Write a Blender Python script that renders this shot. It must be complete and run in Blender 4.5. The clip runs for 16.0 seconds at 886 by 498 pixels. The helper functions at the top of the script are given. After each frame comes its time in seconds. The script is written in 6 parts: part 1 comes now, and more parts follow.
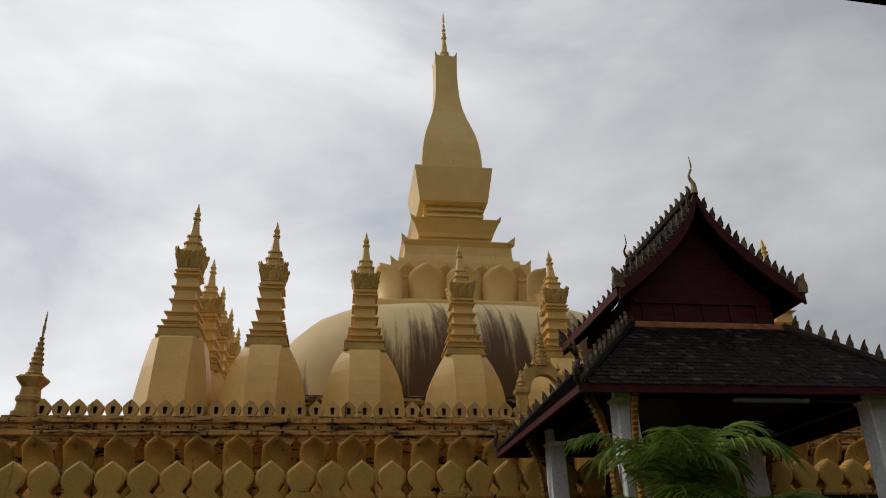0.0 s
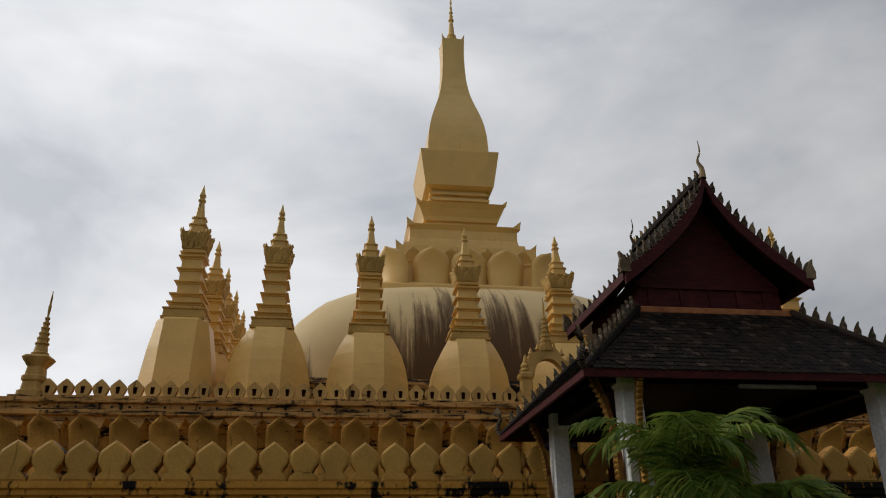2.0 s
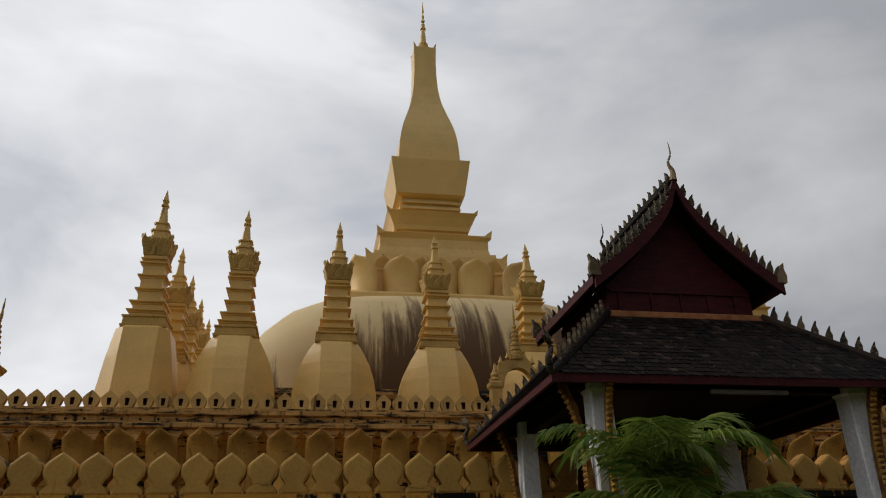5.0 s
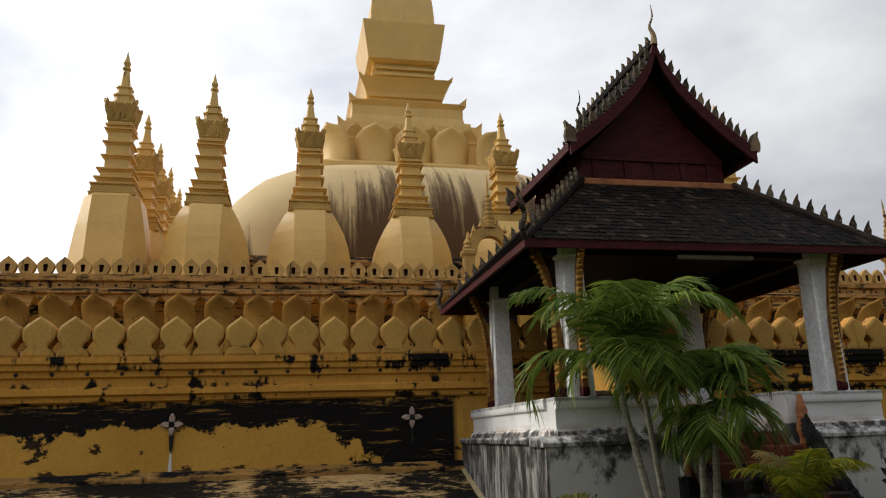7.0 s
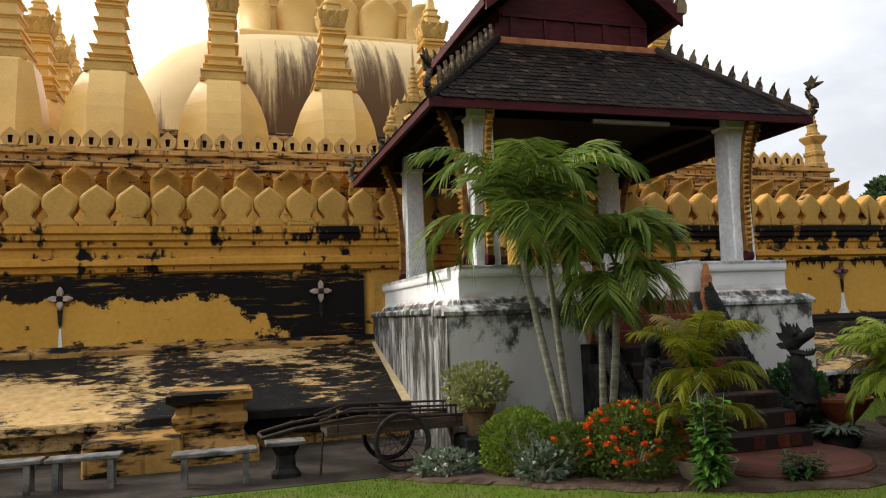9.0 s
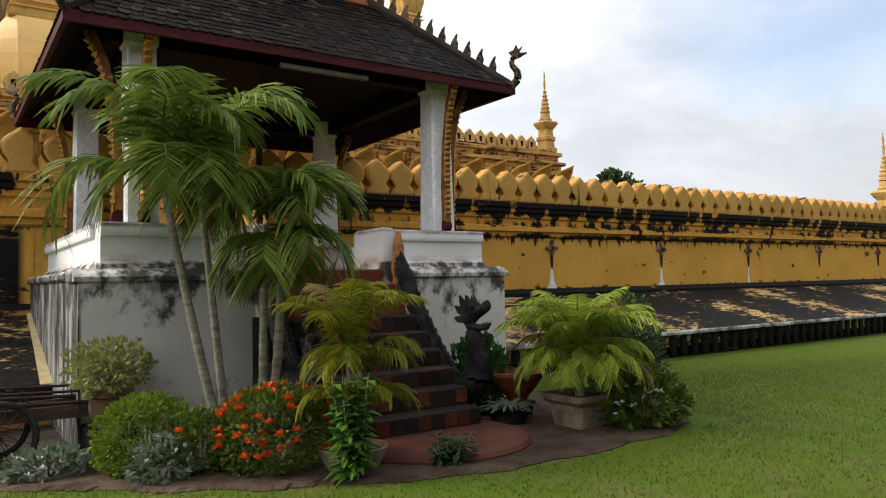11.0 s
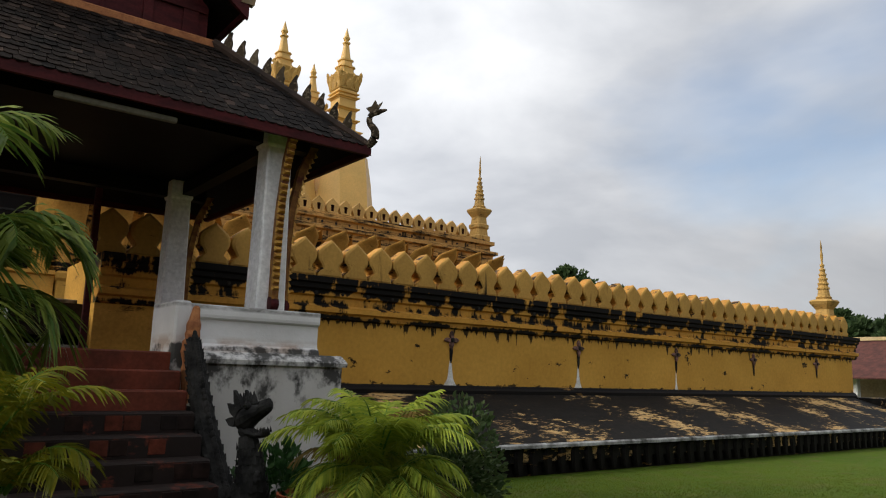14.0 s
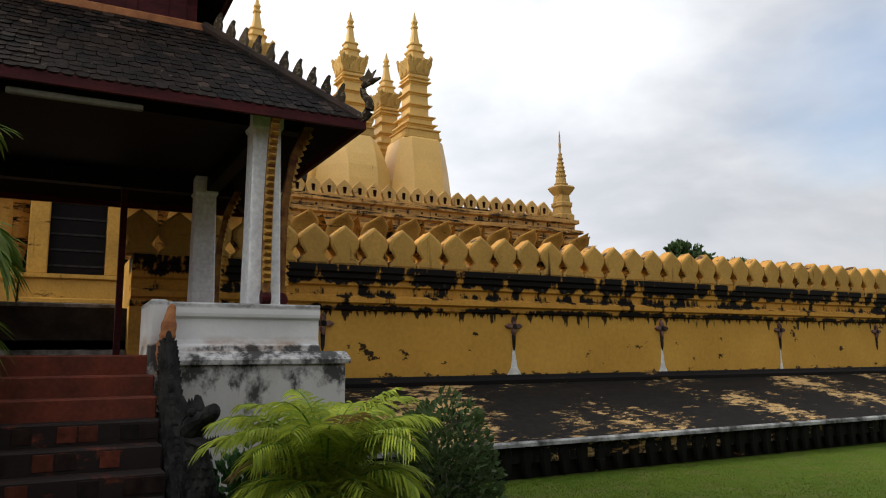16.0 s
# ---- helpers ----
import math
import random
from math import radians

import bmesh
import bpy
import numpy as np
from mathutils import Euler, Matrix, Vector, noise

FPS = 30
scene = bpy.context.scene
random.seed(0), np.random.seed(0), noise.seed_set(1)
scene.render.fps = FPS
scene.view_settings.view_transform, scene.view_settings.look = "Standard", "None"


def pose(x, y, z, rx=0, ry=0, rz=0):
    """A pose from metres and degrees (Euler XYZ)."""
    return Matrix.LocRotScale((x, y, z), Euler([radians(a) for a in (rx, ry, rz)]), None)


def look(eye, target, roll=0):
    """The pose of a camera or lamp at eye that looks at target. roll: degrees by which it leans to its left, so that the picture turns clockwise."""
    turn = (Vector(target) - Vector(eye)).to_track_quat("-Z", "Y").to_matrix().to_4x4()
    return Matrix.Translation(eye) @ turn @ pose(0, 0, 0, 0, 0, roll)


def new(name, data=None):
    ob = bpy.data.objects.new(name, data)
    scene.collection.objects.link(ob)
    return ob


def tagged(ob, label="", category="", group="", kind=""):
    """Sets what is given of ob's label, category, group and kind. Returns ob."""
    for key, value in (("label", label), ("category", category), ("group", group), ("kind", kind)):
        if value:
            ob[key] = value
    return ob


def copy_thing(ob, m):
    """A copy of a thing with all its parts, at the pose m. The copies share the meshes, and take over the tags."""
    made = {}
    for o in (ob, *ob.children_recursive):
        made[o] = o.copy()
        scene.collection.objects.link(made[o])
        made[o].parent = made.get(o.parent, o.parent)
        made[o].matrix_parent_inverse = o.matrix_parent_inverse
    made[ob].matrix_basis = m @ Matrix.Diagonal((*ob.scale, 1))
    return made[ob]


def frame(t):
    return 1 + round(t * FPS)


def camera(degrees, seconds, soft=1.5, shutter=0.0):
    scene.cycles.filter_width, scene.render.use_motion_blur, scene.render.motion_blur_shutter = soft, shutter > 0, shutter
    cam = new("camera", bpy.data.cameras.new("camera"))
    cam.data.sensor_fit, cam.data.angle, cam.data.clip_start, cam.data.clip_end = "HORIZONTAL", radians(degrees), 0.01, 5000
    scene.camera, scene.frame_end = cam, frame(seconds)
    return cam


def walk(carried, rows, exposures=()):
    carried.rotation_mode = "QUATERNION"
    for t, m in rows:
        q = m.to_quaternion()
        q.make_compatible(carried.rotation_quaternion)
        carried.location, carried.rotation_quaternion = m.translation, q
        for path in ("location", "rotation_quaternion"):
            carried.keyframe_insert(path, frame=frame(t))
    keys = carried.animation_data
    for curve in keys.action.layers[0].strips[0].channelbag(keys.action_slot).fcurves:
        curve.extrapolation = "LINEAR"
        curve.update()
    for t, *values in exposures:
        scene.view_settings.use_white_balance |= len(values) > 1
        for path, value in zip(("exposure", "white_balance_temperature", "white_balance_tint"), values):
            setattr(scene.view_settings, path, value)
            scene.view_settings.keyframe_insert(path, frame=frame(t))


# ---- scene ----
cam = camera(62.3, 16.0, 1.1)
PATH = [
    (0, (-7.986, -18.327, 2.539), (-7.721, -16.529, 3.375), -1.5),
    (0.5, (-8.078, -18.422, 2.577), (-7.81, -16.642, 3.449), -1.9),
    (1, (-8.046, -18.449, 2.538), (-7.754, -16.664, 3.392), -1.1),
    (1.5, (-7.96, -18.338, 2.536), (-7.624, -16.536, 3.335), -0.8),
    (2, (-7.964, -18.216, 2.543), (-7.712, -16.4, 3.341), -0.8),
    (2.5, (-7.806, -18.071, 2.483), (-7.61, -16.211, 3.189), -1.4),
    (3, (-7.613, -17.851, 2.52), (-7.372, -16.035, 3.324), -0.8),
    (5.5, (-7.77, -17.682, 2.568), (-7.426, -15.893, 3.392), -2.0),
    (6, (-7.788, -17.649, 2.53), (-7.417, -15.807, 3.215), -2.1),
    (6.5, (-7.767, -17.597, 2.509), (-7.386, -15.71, 3.051), -2.5),
    (7, (-7.739, -17.608, 2.512), (-7.332, -15.713, 3.004), -1.9),
    (7.5, (-7.827, -17.604, 2.485), (-7.413, -15.706, 2.96), -1.0),
    (8, (-7.736, -17.491, 2.437), (-7.313, -15.571, 2.802), -1.2),
    (8.5, (-7.319, -17.311, 2.397), (-6.839, -15.383, 2.628), -2.9),
    (9, (-6.949, -16.922, 2.259), (-6.378, -15.014, 2.443), -2.2),
    (9.5, (-6.778, -16.613, 2.232), (-5.987, -14.787, 2.429), 0.0),
    (10, (-6.25, -16.51, 2.127), (-5.275, -14.769, 2.267), -3.0),
    (12.5, (-3.692, -15.897, 2.216), (-2.392, -14.381, 2.336), 2.1),
    (13, (-3.251, -15.875, 2.199), (-1.926, -14.384, 2.342), 0.7),
    (13.5, (-2.693, -15.785, 2.233), (-1.472, -14.224, 2.502), 1.1),
    (14, (-2.234, -15.7, 2.215), (-1.045, -14.128, 2.552), 1.7),
    (14.5, (-1.809, -15.648, 2.27), (-0.682, -14.03, 2.603), 0.9),
    (15, (-1.269, -15.678, 2.295), (-0.294, -13.966, 2.641), 2.3),
    (15.5, (-0.762, -15.635, 2.288), (0.132, -13.877, 2.621), 0.7),
    (16, (-0.276, -15.555, 2.293), (0.655, -13.81, 2.594), -0.6),
]
walk(cam, [(t, look(eye, target, roll)) for t, eye, target, roll in PATH],
     [(0.0, -0.38), (0.5, -0.45), (1.0, -0.50), (1.7, -0.42), (3.0, -0.38), (5.5, -0.42), (6.3, -0.08), (7.0, 0.25), (8.0, 0.54), (9.0, 1.08), (10.0, 1.10), (12.5, 0.97), (14.0, 0.57), (15.0, 0.54), (16.0, 0.76)])

# ---- world, sun, exposure ----
XP = -0.17          # pavilion's middle
CY = 31.0           # stupa's axis, from the wall's face

world = bpy.data.worlds.new("world")
scene.world = world
world.use_nodes = True
wt = world.node_tree
wt.nodes.clear()
w_out = wt.nodes.new("ShaderNodeOutputWorld")
w_sky = wt.nodes.new("ShaderNodeTexSky")
w_sky.sky_type, w_sky.sun_disc = "NISHITA", False
w_sky.sun_elevation, w_sky.sun_rotation = radians(35), radians(-61)
w_bg = wt.nodes.new("ShaderNodeBackground")
w_bg.inputs["Strength"].default_value = 0.11
w_co = wt.nodes.new("ShaderNodeTexCoord")
w_map = wt.nodes.new("ShaderNodeMapping")
w_map.inputs["Scale"].default_value = (1.0, 1.0, 2.2)
w_n1 = wt.nodes.new("ShaderNodeTexNoise")
w_n1.inputs["Scale"].default_value, w_n1.inputs["Detail"].default_value = 2.1, 7.0
w_n1.inputs["Roughness"].default_value, w_n1.inputs["Distortion"].default_value = 0.52, 0.4
w_ramp = wt.nodes.new("ShaderNodeValToRGB")     # light and grey parts of the cloud
w_ramp.color_ramp.elements[0].position, w_ramp.color_ramp.elements[0].color = 0.36, (0.49, 0.51, 0.55, 1)
w_ramp.color_ramp.elements[1].position, w_ramp.color_ramp.elements[1].color = 0.64, (0.80, 0.81, 0.83, 1)
w_n2 = wt.nodes.new("ShaderNodeTexNoise")
w_n2.inputs["Scale"].default_value, w_n2.inputs["Detail"].default_value = 1.5, 5.0
w_gap = wt.nodes.new("ShaderNodeValToRGB")      # where blue shows between the clouds
w_gap.color_ramp.elements[0].position, w_gap.color_ramp.elements[1].position = 0.30, 0.46
w_gap.color_ramp.elements[0].color = (0.35, 0.35, 0.35, 1)
w_sun = wt.nodes.new("ShaderNodeVectorMath")    # the cloud is brighter towards the hidden sun
w_sun.operation = "DOT_PRODUCT"
w_sun.inputs[1].default_value = (-0.72, 0.40, 0.57)
w_glow = wt.nodes.new("ShaderNodeMapRange")
w_glow.inputs["From Min"].default_value, w_glow.inputs["From Max"].default_value = -0.6, 1.0
w_glow.inputs["To Min"].default_value, w_glow.inputs["To Max"].default_value = 0.40, 1.60
w_cloud = wt.nodes.new("ShaderNodeBackground")
w_mix = wt.nodes.new("ShaderNodeMixShader")
L = wt.links.new
L(w_co.outputs["Generated"], w_map.inputs["Vector"])
L(w_map.outputs["Vector"], w_n1.inputs["Vector"])
L(w_map.outputs["Vector"], w_n2.inputs["Vector"])
L(w_n1.outputs["Fac"], w_ramp.inputs["Fac"])
L(w_n2.outputs["Fac"], w_gap.inputs["Fac"])
L(w_co.outputs["Generated"], w_sun.inputs[0])
L(w_sun.outputs["Value"], w_glow.inputs["Value"])
L(w_ramp.outputs["Color"], w_cloud.inputs["Color"])
L(w_glow.outputs["Result"], w_cloud.inputs["Strength"])
L(w_sky.outputs["Color"], w_bg.inputs["Color"])
L(w_gap.outputs["Color"], w_mix.inputs["Fac"])
L(w_bg.outputs["Background"], w_mix.inputs[1])
L(w_cloud.outputs["Background"], w_mix.inputs[2])
L(w_mix.outputs["Shader"], w_out.inputs["Surface"])

sun = new("sun", bpy.data.lights.new("sun", "SUN"))
sun.data.energy, sun.data.angle, sun.data.color = 2.0, radians(24), (1.0, 0.93, 0.80)
sun.matrix_world = look((-72, 40, 58), (0, 0, 0))


# ---- materials ----
def nodes_of(name, rough=0.75, metal=0.0):
    m = bpy.data.materials.new(name)
    m.use_nodes = True
    b = m.node_tree.nodes["Principled BSDF"]
    b.inputs["Roughness"].default_value, b.inputs["Metallic"].default_value = rough, metal
    b.inputs["Specular IOR Level"].default_value = 0.10
    return m, m.node_tree, b


def noise_fac(t, scale, detail=4.0, rough=0.55, stretch=(1, 1, 1), coords="Object", distort=0.0):
    co = t.nodes.new("ShaderNodeTexCoord") if coords == "Object" else t.nodes.new("ShaderNodeNewGeometry")
    mp = t.nodes.new("ShaderNodeMapping")
    mp.inputs["Scale"].default_value = stretch
    n = t.nodes.new("ShaderNodeTexNoise")
    n.inputs["Scale"].default_value, n.inputs["Detail"].default_value = scale, detail
    n.inputs["Roughness"].default_value, n.inputs["Distortion"].default_value = rough, distort
    t.links.new(co.outputs["Object" if coords == "Object" else "Position"], mp.inputs["Vector"])
    t.links.new(mp.outputs["Vector"], n.inputs["Vector"])
    return n.outputs["Fac"]


def ramp(t, fac, stops):
    r = t.nodes.new("ShaderNodeValToRGB")
    e = r.color_ramp.elements
    while len(e) < len(stops):
        e.new(0.5)
    for el, (p, c) in zip(e, stops):
        el.position, el.color = p, ((*c, 1) if hasattr(c, "__len__") else (c, c, c, 1))
    t.links.new(fac, r.inputs["Fac"])
    return r.outputs["Color"]


def mixed(t, fac, a, b, mode="MIX"):
    m = t.nodes.new("ShaderNodeMix")
    m.data_type, m.blend_type = "RGBA", mode
    for key, v in (("Factor", fac), ("A", a), ("B", b)):
        sock = [s for s in m.inputs if s.name == key and (s.type == "RGBA" or key == "Factor" and s.type == "VALUE")][0]
        if isinstance(v, bpy.types.NodeSocket):
            t.links.new(v, sock)
        else:
            sock.default_value = v if key == "Factor" else (*v, 1)
    return [s for s in m.outputs if s.type == "RGBA"][0]


def math_of(t, op, a, b):
    m = t.nodes.new("ShaderNodeMath")
    m.operation, m.use_clamp = op, op not in ("SUBTRACT", "ADD", "FRACT", "DIVIDE")
    for n, v in enumerate((a, b)):
        if isinstance(v, bpy.types.NodeSocket):
            t.links.new(v, m.inputs[n])
        else:
            m.inputs[n].default_value = v
    return m.outputs["Value"]


def bumped(t, b, fac, strength=0.3, dist=0.02):
    n = t.nodes.new("ShaderNodeBump")
    n.inputs["Strength"].default_value, n.inputs["Distance"].default_value = strength, dist
    t.links.new(fac, n.inputs["Height"])
    t.links.new(n.outputs["Normal"], b.inputs["Normal"])


def height_band(t, lo, lo2, hi2, hi):
    """1 between lo2 and hi2 metres of height, fading to 0 at lo and hi."""
    g = t.nodes.new("ShaderNodeNewGeometry")
    s = t.nodes.new("ShaderNodeSeparateXYZ")
    t.links.new(g.outputs["Position"], s.inputs[0])
    out = []
    for a, c in ((lo, lo2), (hi, hi2)):
        m = t.nodes.new("ShaderNodeMapRange")
        m.inputs["From Min"].default_value, m.inputs["From Max"].default_value = a, c
        t.links.new(s.outputs["Z"], m.inputs["Value"])
        out.append(m.outputs["Result"])
    return math_of(t, "MULTIPLY", *out)


GOLD, MOULD_AND_SHADE = (0.60, 0.325, 0.065), (0.007, 0.006, 0.0055)


def gold(name, stain=0.0, streak=0.0, pale=0.0, rough=0.55, per_piece=0.10, tint=GOLD, band=None, mottle=0.28, heavier=0.0, lay=(0.45, 0.45, 2.0), soft=0.07):
    """Gold-coloured wall paint; stain: how much black lies on it, for mould and painted gap shade, streak: how much of
    it runs down.
    """
    m, t, b = nodes_of(name, rough)
    base = mixed(t, ramp(t, noise_fac(t, 0.9, 5, coords="World"), ((0.35, 0.0), (0.65, 1.0))), tint, tuple((1.0 - mottle) * a for a in tint))
    fine = ramp(t, noise_fac(t, 14, 5, coords="World"), ((0.3, 1.0 - 0.7 * mottle), (0.7, 1.06)))
    col = mixed(t, 1.0, base, fine, "MULTIPLY")
    if per_piece:
        oi = t.nodes.new("ShaderNodeObjectInfo")
        col = mixed(t, 1.0, col, ramp(t, oi.outputs["Random"], ((0.0, 1.0 - per_piece), (1.0, 1.0 + per_piece))), "MULTIPLY")
    if pale:
        col = mixed(t, ramp(t, noise_fac(t, 0.5, 4, coords="World", stretch=(1, 1, 0.4)), ((0.5 - 0.3 * pale, 0.0), (0.75, 0.7))), col, (0.62, 0.50, 0.31))
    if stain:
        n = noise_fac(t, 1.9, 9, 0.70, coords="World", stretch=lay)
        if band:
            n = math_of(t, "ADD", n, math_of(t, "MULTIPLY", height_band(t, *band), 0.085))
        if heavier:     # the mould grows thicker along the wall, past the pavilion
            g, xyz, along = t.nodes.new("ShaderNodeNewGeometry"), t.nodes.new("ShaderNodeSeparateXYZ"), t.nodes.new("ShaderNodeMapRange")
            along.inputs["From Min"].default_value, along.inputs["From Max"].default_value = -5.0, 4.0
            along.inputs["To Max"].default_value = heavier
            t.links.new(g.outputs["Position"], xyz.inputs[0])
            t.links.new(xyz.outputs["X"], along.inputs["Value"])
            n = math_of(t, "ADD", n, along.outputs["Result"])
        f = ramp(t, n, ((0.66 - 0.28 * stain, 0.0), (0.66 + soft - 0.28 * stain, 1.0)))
        col = mixed(t, f, col, MOULD_AND_SHADE)
    if streak:
        f = ramp(t, noise_fac(t, 2.4, 6, 0.6, coords="World", stretch=(1.6, 1.6, 0.16)), ((0.68 - 0.22 * streak, 0.0), (0.80 - 0.22 * streak, 0.95)))
        col = mixed(t, f, col, MOULD_AND_SHADE)
    t.links.new(col, b.inputs["Base Color"])
    b.inputs["Specular IOR Level"].default_value = 0.38 if not stain else 0.10
    bumped(t, b, noise_fac(t, 22, 6, coords="World"), 0.25, 0.01)
    return m


def plain(name, a, c, scale=6.0, rough=0.7, bump=0.2, metal=0.0, stretch=(1, 1, 1), island=0.0, piece=0.0, dist=0.01):
    """A surface that varies between the colours a and c at two scales."""
    m, t, b = nodes_of(name, rough, metal)
    col = mixed(t, ramp(t, noise_fac(t, scale, 6, stretch=stretch, coords="World"), ((0.35, 0.0), (0.65, 1.0))), a, c)
    col = mixed(t, 1.0, col, ramp(t, noise_fac(t, scale * 7, 4, coords="World"), ((0.3, 0.78), (0.7, 1.08))), "MULTIPLY")
    if island:
        g = t.nodes.new("ShaderNodeNewGeometry")
        col = mixed(t, 1.0, col, ramp(t, g.outputs["Random Per Island"], ((0.0, 1 - island), (1.0, 1 + island))), "MULTIPLY")
    if piece:
        oi = t.nodes.new("ShaderNodeObjectInfo")
        col = mixed(t, 1.0, col, ramp(t, oi.outputs["Random"], ((0.0, 1 - piece), (1.0, 1 + piece))), "MULTIPLY")
    t.links.new(col, b.inputs["Base Color"])
    if bump:
        bumped(t, b, noise_fac(t, scale * 5, 6, coords="World"), bump, dist)
    return m


def position_xyz(t):
    g, xyz = t.nodes.new("ShaderNodeNewGeometry"), t.nodes.new("ShaderNodeSeparateXYZ")
    t.links.new(g.outputs["Position"], xyz.inputs[0])
    return xyz.outputs["X"], xyz.outputs["Y"], xyz.outputs["Z"]


def ranged(t, v, a, b, lo=0.0, hi=1.0):
    m = t.nodes.new("ShaderNodeMapRange")
    for key, q in (("From Min", a), ("From Max", b), ("To Min", lo), ("To Max", hi)):
        m.inputs[key].default_value = q
    t.links.new(v, m.inputs["Value"])
    return m.outputs["Result"]


def panel_paint():
    """The wall's long yellow panel: mould lies thick under the cornice near the pavilion and thin elsewhere."""
    m, t, b = nodes_of("panel_paint", 0.6)
    col = mixed(t, ramp(t, noise_fac(t, 0.5, 5, coords="World"), ((0.35, 0.0), (0.7, 1.0))), (0.57, 0.315, 0.060), (0.46, 0.245, 0.042))
    col = mixed(t, 1.0, col, ramp(t, noise_fac(t, 9, 5, coords="World"), ((0.3, 0.86), (0.7, 1.05))), "MULTIPLY")
    x, y, z = position_xyz(t)
    left = ranged(t, x, -3.72, -3.86)
    ragged = math_of(t, "ADD", math_of(t, "MULTIPLY", noise_fac(t, 1.5, 10, 0.68, coords="World", stretch=(0.9, 1.0, 1.0)), 0.60),
                     math_of(t, "MULTIPLY", noise_fac(t, 0.42, 3, coords="World"), 0.25))
    # left stretch: a thick black band from the cornice down with a ragged lower edge, reaching the foot close to the pavilion
    h = math_of(t, "ADD", ranged(t, z, 2.25, 3.30, 0.0, 0.36), ranged(t, x, -7.0, -5.2, 0.0, 0.30))
    thick = ramp(t, math_of(t, "ADD", h, ragged), ((0.625, 0.0), (0.642, 1.0)))
    # washed, paler streaks close under the cornice
    worn = ramp(t, math_of(t, "ADD", noise_fac(t, 1.6, 9, 0.75, coords="World", stretch=(0.5, 1, 4.5)), ranged(t, z, 3.05, 3.42, 0.0, 0.10)), ((0.58, 1.0), (0.68, 0.20)))
    thick = math_of(t, "MULTIPLY", math_of(t, "MULTIPLY", thick, worn), left)
    # elsewhere: short drips below the cornice and single blots
    reach = ranged(t, z, 2.45, 3.45)
    drip = ramp(t, math_of(t, "ADD", math_of(t, "MULTIPLY", reach, 0.40),
                           math_of(t, "MULTIPLY", noise_fac(t, 2.6, 7, 0.62, coords="World", stretch=(1.7, 1, 0.35)), 0.75)), ((0.745, 0.0), (0.765, 0.95)))
    blot = ramp(t, noise_fac(t, 0.95, 9, 0.66, coords="World", stretch=(1, 1, 1.5)), ((0.615, 0.0), (0.630, 0.95)))
    foot = ramp(t, math_of(t, "ADD", ranged(t, z, 2.20, 1.95, 0.0, 0.16), math_of(t, "MULTIPLY", noise_fac(t, 2.2, 8, 0.7, coords="World", stretch=(0.8, 1, 1.6)), 0.8)), ((0.575, 0.0), (0.60, 0.9)))
    f = math_of(t, "MAXIMUM", math_of(t, "MAXIMUM", thick, drip), math_of(t, "MAXIMUM", blot, foot))
    t.links.new(mixed(t, f, col, MOULD_AND_SHADE), b.inputs["Base Color"])
    bumped(t, b, noise_fac(t, 16, 6, coords="World"), 0.25, 0.01)
    return m


def cornice_paint():
    """The cornice's gold paint, black in runs: one below the leaf stones, thinner ones along the lower mouldings."""
    m, t, b = nodes_of("cornice_paint", 0.6)
    col = mixed(t, ramp(t, noise_fac(t, 0.8, 5, coords="World"), ((0.35, 0.0), (0.65, 1.0))), (0.58, 0.300, 0.055), (0.46, 0.225, 0.040))
    col = mixed(t, 1.0, col, ramp(t, noise_fac(t, 12, 5, coords="World"), ((0.3, 0.80), (0.7, 1.06))), "MULTIPLY")
    x, y, z = position_xyz(t)
    past = ranged(t, x, -4.2, 3.6)      # the black is heavier past the pavilion
    close = ranged(t, x, -8.5, -4.2, 0.0, 0.05)
    upper = math_of(t, "MULTIPLY", height_band(t, 3.96, 4.12, 4.40, 4.50), math_of(t, "ADD", ranged(t, past, 0, 1, 0.05, 0.135), close))
    mid = math_of(t, "MULTIPLY", height_band(t, 3.68, 3.74, 3.80, 3.98), ranged(t, past, 0, 1, 0.08, 0.12))
    low = math_of(t, "MULTIPLY", height_band(t, 3.40, 3.42, 3.50, 3.60), ranged(t, past, 0, 1, 0.08, 0.19))
    n = math_of(t, "ADD", math_of(t, "MULTIPLY", noise_fac(t, 1.7, 8, 0.66, coords="World", stretch=(0.9, 0.9, 0.7)), 0.80),
                math_of(t, "MULTIPLY", noise_fac(t, 2.2, 6, 0.6, coords="World", stretch=(2.0, 2.0, 0.3)), 0.50))
    wave = t.nodes.new("ShaderNodeMath")        # water runs down between the leaf stones
    wave.operation = "SINE"
    t.links.new(math_of(t, "ADD", math_of(t, "DIVIDE", x, 1 / 8.8), 289.7), wave.inputs[0])
    n = math_of(t, "ADD", n, math_of(t, "MULTIPLY", height_band(t, 3.70, 3.95, 4.5, 4.6), math_of(t, "MULTIPLY", ranged(t, wave.outputs["Value"], -1.0, 1.0, 0.0, 0.11), ranged(t, past, 0, 1, 0.35, 1.0))))
    v = math_of(t, "ADD", n, math_of(t, "ADD", upper, math_of(t, "ADD", mid, low)))
    t.links.new(mixed(t, ramp(t, v, ((0.750, 0.0), (0.805, 1.0))), col, MOULD_AND_SHADE), b.inputs["Base Color"])
    bumped(t, b, noise_fac(t, 18, 6, coords="World"), 0.3, 0.01)
    return m


